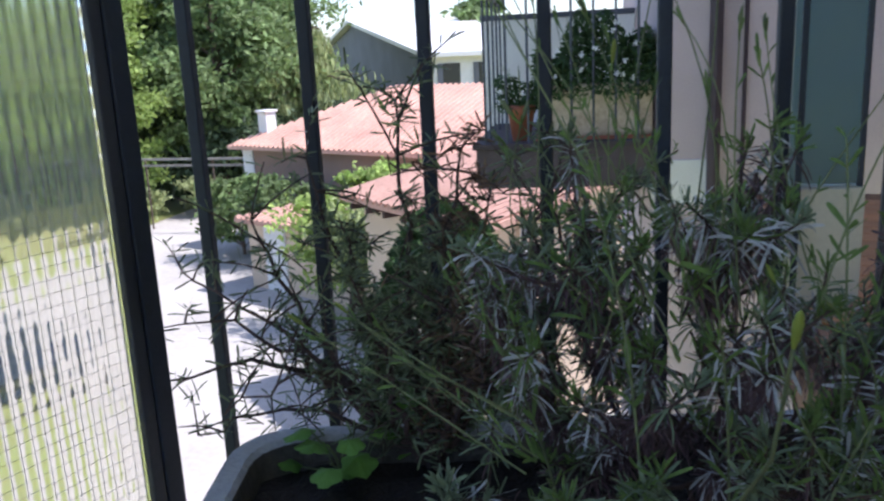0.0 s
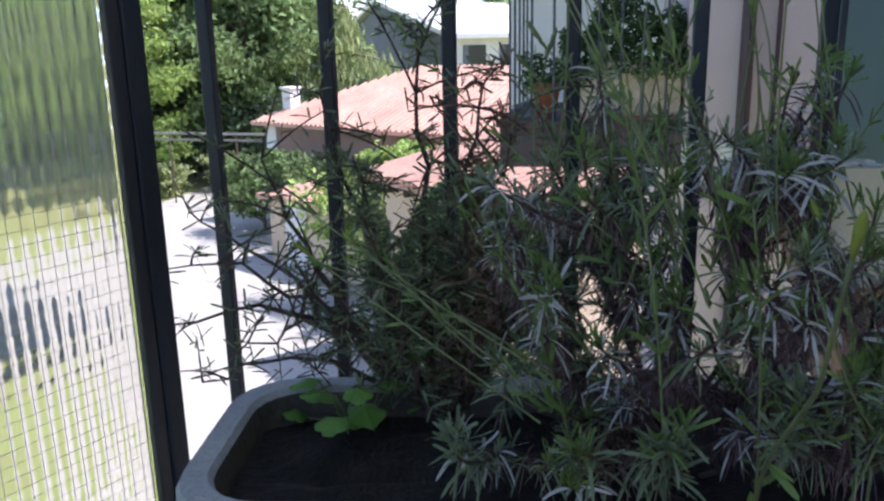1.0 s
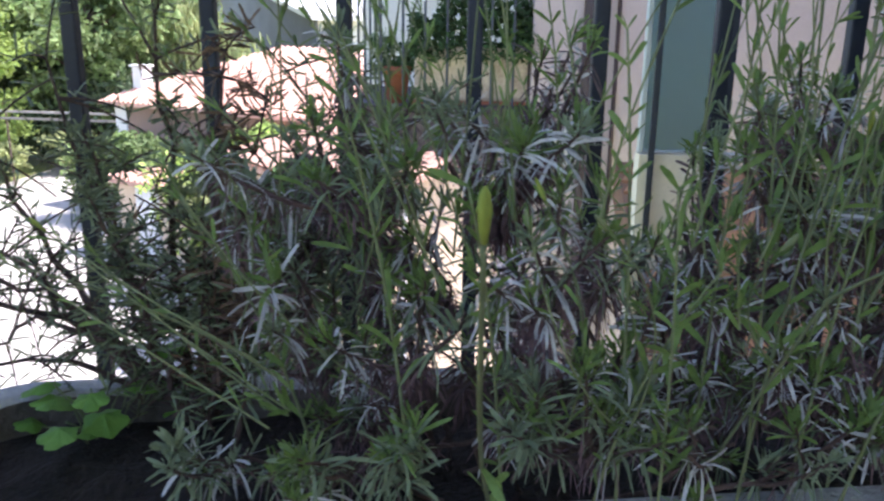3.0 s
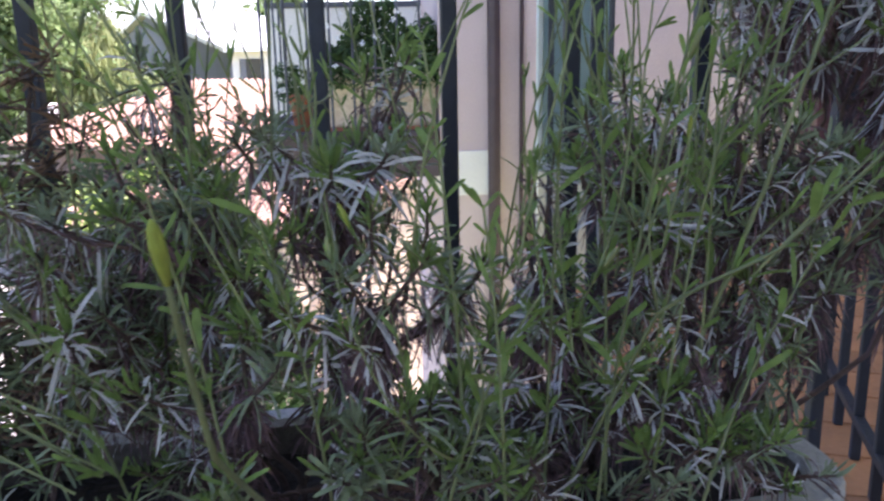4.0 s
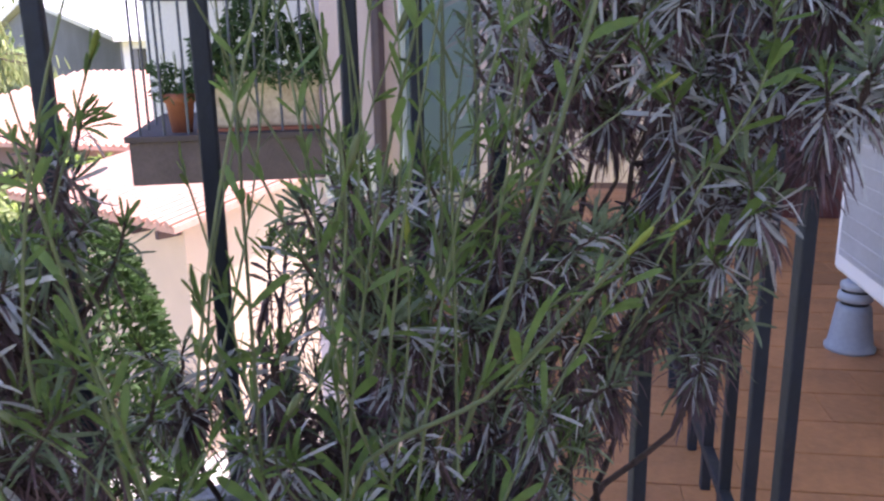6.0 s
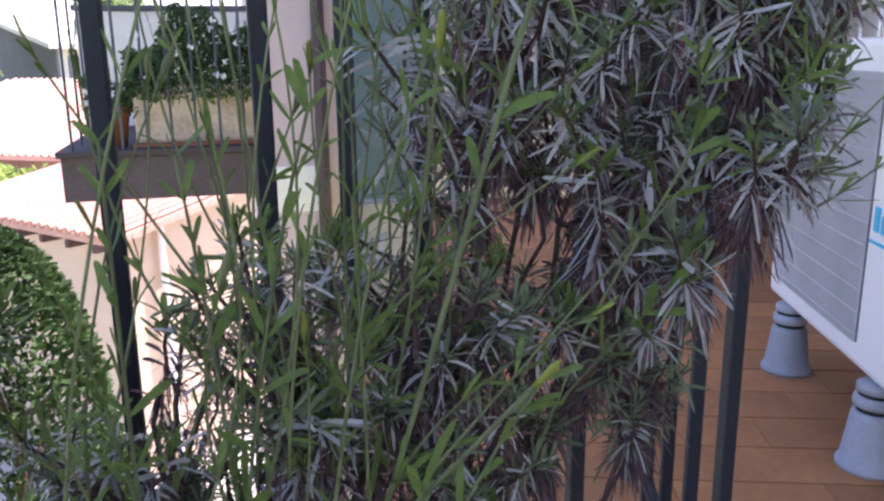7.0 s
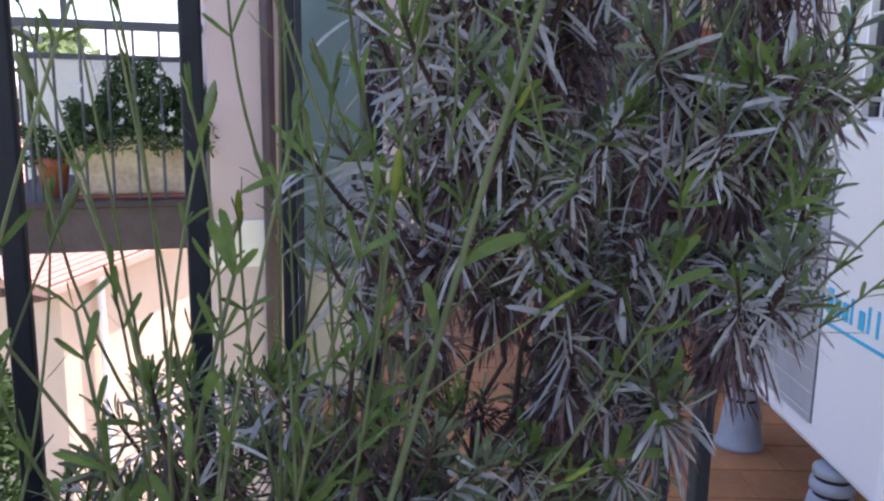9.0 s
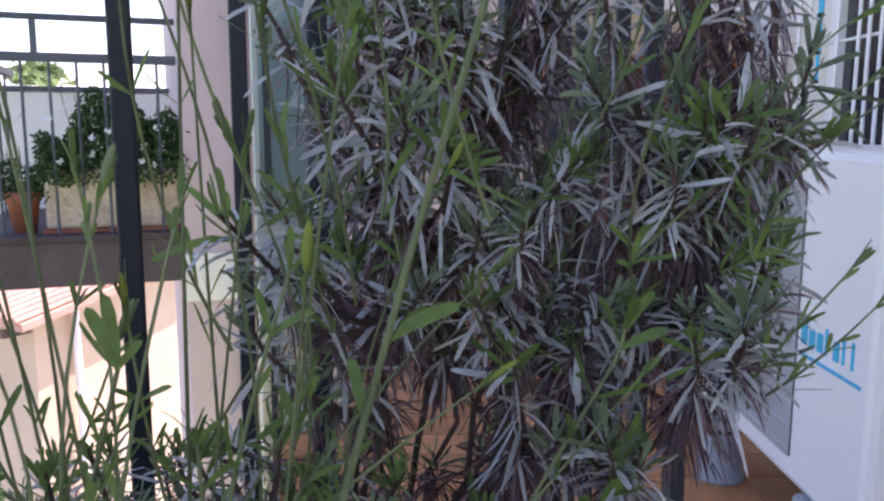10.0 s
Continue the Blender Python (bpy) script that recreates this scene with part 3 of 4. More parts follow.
def gable_house(name, label, category, origin, turn, length, depth, eave, rise, wall_mat, roof_mat, overhang=0.4, ground=GROUND):
    """A house with its eave along local +x from the origin, its depth along +y, and a hip at both ends."""
    h = thing(name, label, category, at=(origin[0], origin[1], 0), turn=turn)
    part("wall", box((overhang, overhang, ground), (length - overhang, depth - overhang, eave - 0.05)), wall_mat, h)
    bm = bmesh.new()
    hip = depth * 0.45
    e = [bm.verts.new(p) for p in ((0, 0, eave), (length, 0, eave), (length, depth, eave), (0, depth, eave))]
    r0, r1 = bm.verts.new((hip, depth / 2, eave + rise)), bm.verts.new((length - hip, depth / 2, eave + rise))
    for f in ((e[0], e[1], r1, r0), (e[1], e[2], r1), (e[2], e[3], r0, r1), (e[3], e[0], r0)):
        bm.faces.new(f)
    ex = bmesh.ops.extrude_face_region(bm, geom=bm.faces[:])
    bmesh.ops.translate(bm, vec=(0, 0, -0.12), verts=[v for v in ex["geom"] if isinstance(v, bmesh.types.BMVert)])
    bmesh.ops.recalc_face_normals(bm, faces=bm.faces[:])
    roof = part("roof", bm, roof_mat, h, "terracotta tiled roof")
    # rows of cover tiles down the front slope
    slope = math.hypot(depth / 2, rise)
    bm = bmesh.new()
    n = int(length / 0.24)
    for k in range(n):
        x = 0.12 + k * 0.24
        reach = min(1.0, x / hip, (length - x) / hip)
        if reach < 0.06:
            continue
        for a, b in ((0.0, reach),):
            add_tube(bm, [(x, depth / 2 * a - 0.02, eave + rise * a + 0.015), (x, depth / 2 * b, eave + rise * b + 0.015)], 0.06, 5)
    ob = part("roof_tiling", bm, roof_mat, roof, "rows of rounded cover tiles")
    tagged(ob, kind="stuff")
    return h


villa = gable_house("house", "low brown house with hipped terracotta roof and white chimney", "house", (-12.0, 27.6), -30.0, 13.5, 9.0, -2.5, 1.75, M_BROWNWALL, M_ROOF)
part("corner_wall", box((0.36, 0.36, GROUND), (0.9, 0.9, -2.62)), M_WHITEWALL, villa, "white corner pillar")
chim = part("chimney", box((0.7, 0.9, -2.6), (1.15, 1.35, -1.42), 0.02), M_WHITEWALL, villa, "white square chimney")
part("chimney_cap", box((0.64, 0.84, -1.418), (1.21, 1.41, -1.34), 0.02), M_WHITEWALL, chim)
annex = gable_house("house", "small annex with a low terracotta roof beside the house", "house", (-9.4, 21.6), -32.0, 8.0, 3.6, -3.95, 0.35, M_BEIGE, M_ROOF, 0.25)
part("door", box((1.0, 0.2, GROUND + 0.06), (1.9, 0.26, -4.15), 0.01), M_WHITEWALL, annex, "white door")
low = thing("house", "peach plastered house with a low terracotta gable roof", "house", at=(-1.35, 11.6, 0), turn=41.5)
bm = bmesh.new()
gv = [[bm.verts.new(p) for p in ((0.35, y, GROUND), (7.65, y, GROUND), (7.65, y, -2.28), (4.0, y, -1.7), (0.35, y, -2.28))] for y in (0.3, 4.3)]
bm.faces.new(gv[0])
bm.faces.new(gv[1][::-1])
for k in range(5):
    bm.faces.new((gv[0][k], gv[1][k], gv[1][(k + 1) % 5], gv[0][(k + 1) % 5]))
bmesh.ops.recalc_face_normals(bm, faces=bm.faces[:])
part("wall", bm, M_BEIGE, low)
for sgn in (0, 1):
    bm = bmesh.new()
    xa, xb = (0.0, 4.0) if not sgn else (8.0, 4.0)
    q = [bm.verts.new(p) for p in ((xa, 0, -2.3), (xa, 4.6, -2.3), (xb, 4.6, -1.6), (xb, 0, -1.6))]
    bm.faces.new(q)
    ex = bmesh.ops.extrude_face_region(bm, geom=bm.faces[:])
    bmesh.ops.translate(bm, vec=(0, 0, -0.1), verts=[v for v in ex["geom"] if isinstance(v, bmesh.types.BMVert)])
    bmesh.ops.recalc_face_normals(bm, faces=bm.faces[:])
    rf = part("roof", bm, M_ROOF, low, "terracotta tiled roof slope")
    bm = bmesh.new()
    for k in range(22):
        y = 0.1 + k * 0.21
        add_tube(bm, [(xa + (xb - xa) * -0.01, y, -2.28), (xb, y, -1.58)], 0.055, 6)
    tagged(part("roof_tiling", bm, M_ROOF, rf), kind="stuff")
for k in range(7):
    part("rafter", box((-0.02, 0.35 + k * 0.62, -2.52), (0.36, 0.43 + k * 0.62, -2.41)), M_TWIG, low)
part("downpipe", tube([(0.9, 0.2, GROUND), (0.9, 0.2, -2.2)], 0.05, 10), M_WHITEWALL, low, "white downpipe")

hall = thing("apartment_building", "distant white building with slate-grey gable wall and pale roof", "building", at=(-7.5, 45, 0), turn=27)
part("wall", box((0, 0, GROUND), (20, 36, 0.3)), M_WHITEWALL, hall, "white facade")
gable = bmesh.new()
ends = [[gable.verts.new((x, y, z)) for y, z in ((-0.02, GROUND), (-0.02, 0.3), (18, 2.9), (36.0, 0.3), (36.0, GROUND))] for x in (-0.14, -0.02)]
gable.faces.new(ends[0])
gable.faces.new(ends[1][::-1])
for k in range(5):
    gable.faces.new((ends[0][k], ends[1][k], ends[1][(k + 1) % 5], ends[0][(k + 1) % 5]))
bmesh.ops.recalc_face_normals(gable, faces=gable.faces[:])
part("gable_wall", gable, M_DARKWALL, hall, "slate-grey side wall")
for y0, y1 in ((-0.6, 18.0), (36.6, 18.0)):
    bm = bmesh.new()
    z0 = 0.25
    q = [bm.verts.new(p) for p in ((-0.6, y0, z0), (20.6, y0, z0), (20.6, y1, 3.02), (-0.6, y1, 3.02))]
    bm.faces.new(q)
    ex = bmesh.ops.extrude_face_region(bm, geom=bm.faces[:])
    bmesh.ops.translate(bm, vec=(0, 0, 0.25), verts=[v for v in ex["geom"] if isinstance(v, bmesh.types.BMVert)])
    bmesh.ops.recalc_face_normals(bm, faces=bm.faces[:])
    part("roof", bm, M_PALEROOF, hall, "pale sunlit roof slope")
for row in (-1.5, -4.2):
    for k in range(9):
        w = part("window", box((0.7 + 2.1 * k, -0.06, row), (1.7 + 2.1 * k, -0.002, row + 1.4)), M_WINDARK, hall)
        part("shutter", box((0.4 + 2.1 * k, -0.09, row), (0.68 + 2.1 * k, -0.004, row + 1.4)), M_DARKWALL, w)

fence = thing("wooden_fence", "weathered wooden rail fence under the trees", "fence", at=(-19.5, 30.5, GROUND), turn=-8)
for k in range(4):
    part("post", box((k * 3.0 - 0.02, -0.04, 0), (k * 3.0 + 0.02, 0.04, 2.85), 0.008), M_BARK, fence)
for z in (2.55, 2.8):
    part("rail", box((-1, -0.09, z), (11, -0.06, z + 0.09), 0.01), M_WOODRAIL, fence)


def tree(name, label, at, height, spread, leaf, count, seed, weeping=0.0, base=0.2, size=0.16, conic=0.0):
    """Tapered trunk, forked limbs and a crown of many small leaves with gaps."""
    rng = random.Random(seed)
    t = thing(name, label, "tree", at=at)
    bm = bmesh.new()
    top = Vector((rng.uniform(-0.4, 0.4), rng.uniform(-0.4, 0.4), height * 0.85))
    add_tube(bm, [(0, 0, 0), top * 0.3 + Vector((0.1, 0, 0)), top * 0.6, top], [height * 0.022, height * 0.017, height * 0.01, height * 0.003], 8)
    tips = []
    for k in range(42):
        s = rng.uniform(base, 0.95)
        p = top * s
        a = rng.uniform(0, 6.283)
        reach = spread * (1 - conic * s) * (0.55 + 0.6 * rng.random()) * (1.0 if conic else math.sin(math.pi * min(1, 0.22 + 0.78 * s)) + 0.15)
        q = p + Vector((math.cos(a) * reach, math.sin(a) * reach, reach * (0.15 if conic else 0.55) * (1 - weeping)))
        mid = (p + q) / 2 + Vector((0, 0, reach * 0.12))
        add_tube(bm, [p, mid, q], [height * 0.006, height * 0.004, height * 0.0015], 5)
        tips += [(q, reach), (mid, reach), ((q + mid) / 2, reach)]
    part("trunk", bm, M_BARK, t)
    lv = Leaves()
    for _ in range(count):
        q, reach = rng.choice(tips)
        d = Vector((rng.gauss(0, 1), rng.gauss(0, 1), rng.gauss(0, 0.7)))
        c = q + d * reach * 0.15
        if weeping:
            c.z -= abs(rng.gauss(0, 1)) * weeping * height * 0.16
        if weeping:
            lv.blade(c, (rng.gauss(0, 0.25), rng.gauss(0, 0.25), -1), size * rng.uniform(1.5, 3.0), size * 0.35, 0, rng)
        else:
            lv.flake(c, size * rng.uniform(0.5, 1.3), rng)
    lv.done("crown", leaf, t)
    return t


TREES = ((-23, 37, 13, 4.2, M_LIME, 0), (-18.5, 39, 15, 4.6, M_PINE, 0.5), (-16.2, 36.5, 12, 3.2, M_CROWN, 0), (-16.0, 41, 14.5, 4.0, M_CROWN, 0), (-28, 41, 14, 5.0, M_LIME, 0), (-20.5, 45, 16, 5.2, M_CROWN, 0), (-33, 34, 12, 4.8, M_LIME, 0), (-38, 26, 12, 5.0, M_LIME, 0), (-26, 31, 11, 3.8, M_LIME, 0), (-18.0, 46, 15, 4.5, M_PINE, 0.4), (-17, 42, 14, 4.2, M_CROWN, 0))
for k, (x, y, h, s, leaf, conic) in enumerate(TREES):
    tree("tree", "tall dark green conifer behind the house" if conic else "tall leafy green tree behind the house", (x, y, GROUND), h, s, leaf, 15000, 20 + k, conic=conic, base=0.05, size=0.17)
tree("tree", "sunny yellow-green tree beside the road", (-18.7, 31.6, GROUND), 11.5, 1.7, M_LIME, 11000, 47, base=0.1, size=0.15)
tree("willow_tree", "pale green weeping willow behind the house", (-12.0, 38, GROUND), 9.8, 2.5, M_WILLOW, 12000, 40, weeping=1.0, base=0.35, size=0.22)
tree("tree", "distant rounded green tree behind the white building", (-6.5, 64, GROUND), 12.5, 3.0, M_CROWN, 2500, 45, size=0.4)
for k, (x, y, h) in enumerate(((-17.6, 31.5, 1.6), (-15.6, 33.0, 1.9), (-19.4, 30.2, 1.5), (-13.4, 33.8, 1.5))):
    tree("bush", "low sunlit green bush beside the road", (x, y, GROUND), h, 0.9, M_WILLOW, 1300, 50 + k, base=0.1, size=0.12)
tree("bush", "leafy sunlit green shrub beside the low house", (-3.6, 17, GROUND), 3.9, 1.5, M_WILLOW, 7000, 61, base=0.3, size=0.1)

for k, (x, h) in enumerate(((-5.4, 4.4), (-4.3, 4.5), (-2.3, 3.7), (-0.9, 3.5), (0.6, 3.3))):
    tree("bush", "sunlit yellow-green garden shrub behind the low house", (x, 18.6 + 0.5 * (k % 2), GROUND), h, 1.3, M_LIME, 4500, 110 + k, base=0.15, size=0.1)

for k, (x, y) in enumerate(((-10.9, 25.6), (-9.3, 24.8), (-7.6, 23.8))):
    tree("bush", "leafy dark green shrub before the house wall", (x, y, GROUND), 3.0 + 0.3 * (k % 2), 1.1, M_CROWN, 3500, 90 + k, base=0.1, size=0.1)


for k in range(9):
    tree("bush", "dense dark undergrowth below the trees", (-27 + 2.4 * k, 35.5 + (k % 3) * 0.8, GROUND), 4.0 + (k % 2), 2.4, M_PINE, 5000, 70 + k, base=0.02, size=0.16)


def thuja(at, height, radius, seed):
    """A dense clipped evergreen: short scale-leaf sprays over a tapered body."""
    rng = random.Random(seed)
    t = thing("thuja_tree", "dense rounded dark green thuja growing in the yard", "tree", at=at)
    bm = tube([(0, 0, 0), (0, 0, height * 0.5), (0.02, 0, height * 0.9)], [0.07, 0.05, 0.01], 8)
    for k in range(30):
        z = height * rng.uniform(0.15, 0.9)
        a = rng.uniform(0, 6.283)
        r = radius * 0.8
        add_tube(bm, [(0, 0, z), (math.cos(a) * r * 0.5, math.sin(a) * r * 0.5, z + 0.1), (math.cos(a) * r, math.sin(a) * r, z + 0.25)], [0.02, 0.012, 0.004], 5)
    part("trunk", bm, M_BARK, t)
    lv = Leaves()
    for _ in range(30000):
        s = rng.random() ** 0.75
        z = height * (0.06 + 0.94 * s)
        prof = radius * min(1.0, math.sqrt(max(0.0, 1 - max(0, (s - 0.82) / 0.18) ** 2))) * (0.75 + 0.25 * math.sin(s * 2.6))
        a = rng.uniform(0, 6.283)
        lump = 1 + 0.13 * noise.noise((math.cos(a) * 2.5, math.sin(a) * 2.5, z * 3.0))
        r = prof * lump * (1 - 0.16 * rng.random() ** 2)
        c = Vector((math.cos(a) * r, math.sin(a) * r, z))
        lv.blade(c, (math.cos(a) + rng.gauss(0, 0.5), math.sin(a) + rng.gauss(0, 0.5), 0.7 + rng.gauss(0, 0.5)), rng.uniform(0.03, 0.06), rng.uniform(0.012, 0.02), 0.1, rng)
    lv.done("crown", M_POTLEAF, t)
    return t


thuja((-0.60, 3.45, GROUND), 5.5, 0.36, 60)


def car(at, turn):
    c = thing("car", "dark blue car parked on the pale road", "car", at=at, turn=turn)
    bm = bmesh.new()
    prof = [(-2.1, 0.35), (-2.1, 0.8), (-1.9, 0.95), (-1.2, 1.02), (-0.6, 1.42), (0.8, 1.45), (1.5, 1.0), (2.05, 0.85), (2.1, 0.35)]
    l = [bm.verts.new((x, -0.85, z)) for x, z in prof]
    r = [bm.verts.new((x, 0.85, z)) for x, z in prof]
    for k in range(len(l)):
        j = (k + 1) % len(l)
        bm.faces.new((l[k], l[j], r[j], r[k]))
    bm.faces.new(l[::-1])
    bm.faces.new(r)
    bmesh.ops.bevel(bm, geom=bm.edges[:], offset=0.06, segments=2, affect="EDGES")
    part("body", bm, M_CAR, c)
    part("side_glass", box((-0.75, -0.866, 1.02), (0.95, -0.846, 1.34), 0.005), M_WINDARK, c)
    part("side_glass", box((-0.75, 0.846, 1.02), (0.95, 0.866, 1.34), 0.005), M_WINDARK, c)
    for x in (-1.3, 1.3):
        for y in (-0.8, 0.8):
            w = part("wheel", add_lathe(bmesh.new(), [(0.2, -0.1), (0.31, -0.1), (0.32, 0.0), (0.31, 0.1), (0.2, 0.1)], 18), M_TYRE, c)
            w.matrix_local = pose(x, y, 0.32, 90)
    return c


car((-12.4, 12.7, GROUND + 0.05), 60)


# ---- plants in the planter ----
def bezier(a, b, c, n):
    return [a * (1 - t) ** 2 + b * 2 * t * (1 - t) + c * t * t for t in (k / n for k in range(n + 1))]


def shoot_head(young, old, dry, path, d, size, rng, green=0.5, dryness=1.0):
    """The leafy end of one shoot: upright green leaves at the tip, spreading grey ones below, a hanging skirt, then withered strands."""
    o0 = d.orthogonal().normalized()
    tip = path[-1]

    def at(depth):
        """A point on the shoot, depth metres below its tip."""
        p = tip
        for q in path[-2::-1]:
            step = (p - q).length
            if depth <= step:
                return p.lerp(q, depth / max(step, 1e-6))
            depth -= step
            p = q
        return path[0]

    def leaf(lv, depth, turn, out, up, long, wide, droop):
        o = Matrix.Rotation(turn, 3, d) @ o0
        w = d * up + o * out + Vector((rng.gauss(0, 0.2), rng.gauss(0, 0.2), rng.gauss(0, 0.2)))
        lv.blade(at(depth) + o * 0.0012, w, long * size, wide * size, droop, rng, fold=rng.uniform(-0.8, 1.0))

    n_young, n_old = int(11 + 11 * green), int(26 - 11 * green)
    for k in range(n_young):
        s = k / n_young
        leaf(young, 0.020 * s * size, k * 2.4 + rng.uniform(-0.4, 0.4), 0.12 + 0.75 * s, 1.0 - 0.35 * s, rng.uniform(0.012, 0.030) * (0.7 + 0.5 * s), rng.uniform(0.0020, 0.0036), 0.05 + 0.2 * s * rng.random())
    for k in range(n_old):
        s = k / n_old
        leaf(old, (0.012 + 0.042 * s) * size, k * 2.4 + rng.uniform(-0.5, 0.5), 0.85 - 0.3 * s, 0.4 - 0.95 * s + rng.gauss(0, 0.25), rng.uniform(0.013, 0.033) * (1.1 - 0.25 * s), rng.uniform(0.0018, 0.0034), rng.uniform(-0.1, 0.5) + 0.4 * s)
    for k in range(int(26 * dryness)):
        depth = (0.035 + 0.07 * rng.random()) * size
        leaf(dry, depth, rng.uniform(0, 6.283), rng.uniform(0.2, 0.9), rng.gauss(-0.35, 0.5), rng.uniform(0.013, 0.030), rng.uniform(0.0009, 0.0019), rng.uniform(0.2, 1.0))


def flower_stem(th, p0, p2, rng, leafy=0.5):
    """A thin green stalk with a few narrow leaves and a slender bud spike at its end."""
    p1 = (p0 + p2) / 2 + Vector((rng.gauss(0, 0.024), rng.gauss(0, 0.02), rng.uniform(-0.01, 0.02)))
    pts = bezier(p0, p1, p2, 10)
    stem = part("flower_stem", tube(pts, [0.0009 - 0.00004 * k for k in range(11)], 5), M_GREENSTEM, th)
    lv = Leaves()
    for k in range(0, 10):
        if rng.random() > leafy * (1.25 - 0.09 * k):
            continue
        dd = (pts[k + 1] - pts[max(0, k - 1)]).normalized()
        a = rng.uniform(0, 6.283)
        for j in range(rng.choice((1, 2, 2, 3))):
            o = Matrix.Rotation(a + j * 2.6, 3, dd) @ dd.orthogonal().normalized()
            lv.blade(pts[k], dd * rng.uniform(0.7, 1.5) + o * rng.uniform(0.4, 0.9), rng.uniform(0.014, 0.030) * (1 - 0.05 * k), rng.uniform(0.0020, 0.0042) * (1 - 0.05 * k), rng.uniform(0.0, 0.25), rng, fold=rng.uniform(-0.3, 0.4))
    d = (pts[-1] - pts[-2]).normalized()
    p = pts[-1]
    for k in range(5):
        o = Matrix.Rotation(k * 2.4, 3, d) @ d.orthogonal().normalized()
        lv.blade(p - d * 0.003 * k, d * 1.6 + o * 0.3, rng.uniform(0.008, 0.015), rng.uniform(0.0016, 0.0026), 0.0, rng)
    tagged(lv.done("stem_leaf", M_GREEN, stem), kind="stuff")
    if rng.random() < 0.55:
        h = rng.uniform(0.009, 0.016)
        bud = tube([p - d * 0.002, p + d * h * 0.15, p + d * h * 0.5, p + d * h * 0.85, p + d * h], [0.0007, h * 0.11, h * 0.13, h * 0.09, 0.0004], 7)
        part("bud", bud, M_BUD if rng.random() < 0.3 else M_GREENSTEM, stem, smooth=True)


def lavender(label, base, limbs, tips, seed, size=1.0, green=0.5, dryness=1.0, silver=0.6, per=3, spread=0.026, spikes=(), leafy=0.5, crowd=(), inner=0.45):
    """A lavender bush: gnarled limbs, shoots that branch off them and end in leafy heads, withered strands beneath, green flower stalks."""
    rng = random.Random(seed)
    th = thing("lavender_plant", label, "lavender", "lavender plants in the planter", at=base)
    B = Vector(base)
    dry = Leaves()
    wood = []
    for e in limbs:
        end = Vector(e) - B
        foot_p = Vector((rng.gauss(0, 0.02), rng.gauss(0, 0.012), -0.01))
        mid = end * 0.5 + Vector((rng.gauss(0, 0.025), rng.gauss(0, 0.02), rng.gauss(0.01, 0.02)))
        pts = [p + Vector((rng.gauss(0, 0.006), rng.gauss(0, 0.005), rng.gauss(0, 0.003))) for p in bezier(foot_p, mid, end, 9)]
        part("limb", tube(pts, [0.0030 - 0.00018 * k for k in range(10)], 7), M_TWIG, th)
        wood += pts[3:]
    thick = [Vector(c) for c in tips for _ in range(per)]
    for lo, hi, n in crowd:
        thick += [Vector([rng.uniform(a, b) for a, b in zip(lo, hi)]) for _ in range(n)]
    named = len(tips) * per
    for i, c in enumerate(thick):
        for j in (i % per if i < named else 0,):
            f = 0.15 if j == 0 else 1.0
            tip = Vector(c) + Vector((rng.gauss(0, spread * f), rng.gauss(0.012 * f, spread * f), rng.gauss(-0.01 * f, spread * f))) - B
            start = min(wood, key=lambda p: (p - tip).length + 0.9 * max(0.0, p.z - tip.z + 0.05) + 0.02 * rng.random())
            lean = tip - start
            mid = start + lean * 0.45 + Vector((rng.gauss(0, 0.012), rng.gauss(0, 0.012), -0.012 - 0.1 * abs(lean.x)))
            pts = bezier(start, mid, tip, 8)
            pts = [pts[0]] + [p + Vector((rng.gauss(0, 0.0015), rng.gauss(0, 0.0015), 0)) for p in pts[1:-1]] + [pts[-1]]
            shoot = part("shoot", tube(pts, [0.0022, 0.002, 0.0019, 0.0018, 0.0017, 0.0016, 0.0014, 0.0012, 0.0009], 5), M_TWIG, th)
            d = ((pts[-1] - pts[-3]).normalized() * 0.6 + Vector((rng.gauss(0, 0.3), rng.gauss(-0.12, 0.25), 0.75))).normalized()
            young, old = Leaves(), Leaves()
            shoot_head(young, old, dry, pts, d, size * (1.15 if f < 1 and i < named else rng.uniform(0.75, 1.05)), rng, min(1.0, max(0.0, rng.gauss(green, 0.22))), dryness)
            tagged(young.done("young_leaf", M_GREEN if rng.random() < green * 0.85 else M_GREYGREEN, shoot), kind="stuff")
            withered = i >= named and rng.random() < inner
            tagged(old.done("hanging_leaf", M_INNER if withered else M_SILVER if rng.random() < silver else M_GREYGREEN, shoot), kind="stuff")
    tagged(dry.done("dry_foliage", M_DRY, th, "withered purplish brown leaves"), kind="stuff")
    for a, b, n, jit in spikes:
        for _ in range(n):
            p0 = Vector(a) + Vector((rng.gauss(0, jit), rng.gauss(0, jit * 0.7), rng.gauss(0, jit * 0.5))) - B
            p2 = Vector(b) - Vector(a) + p0 + Vector((rng.gauss(0, jit * 1.1), rng.gauss(0, jit * 0.7), rng.gauss(-0.02, jit * 1.2)))
            flower_stem(th, p0, p2, rng, leafy)
    return th


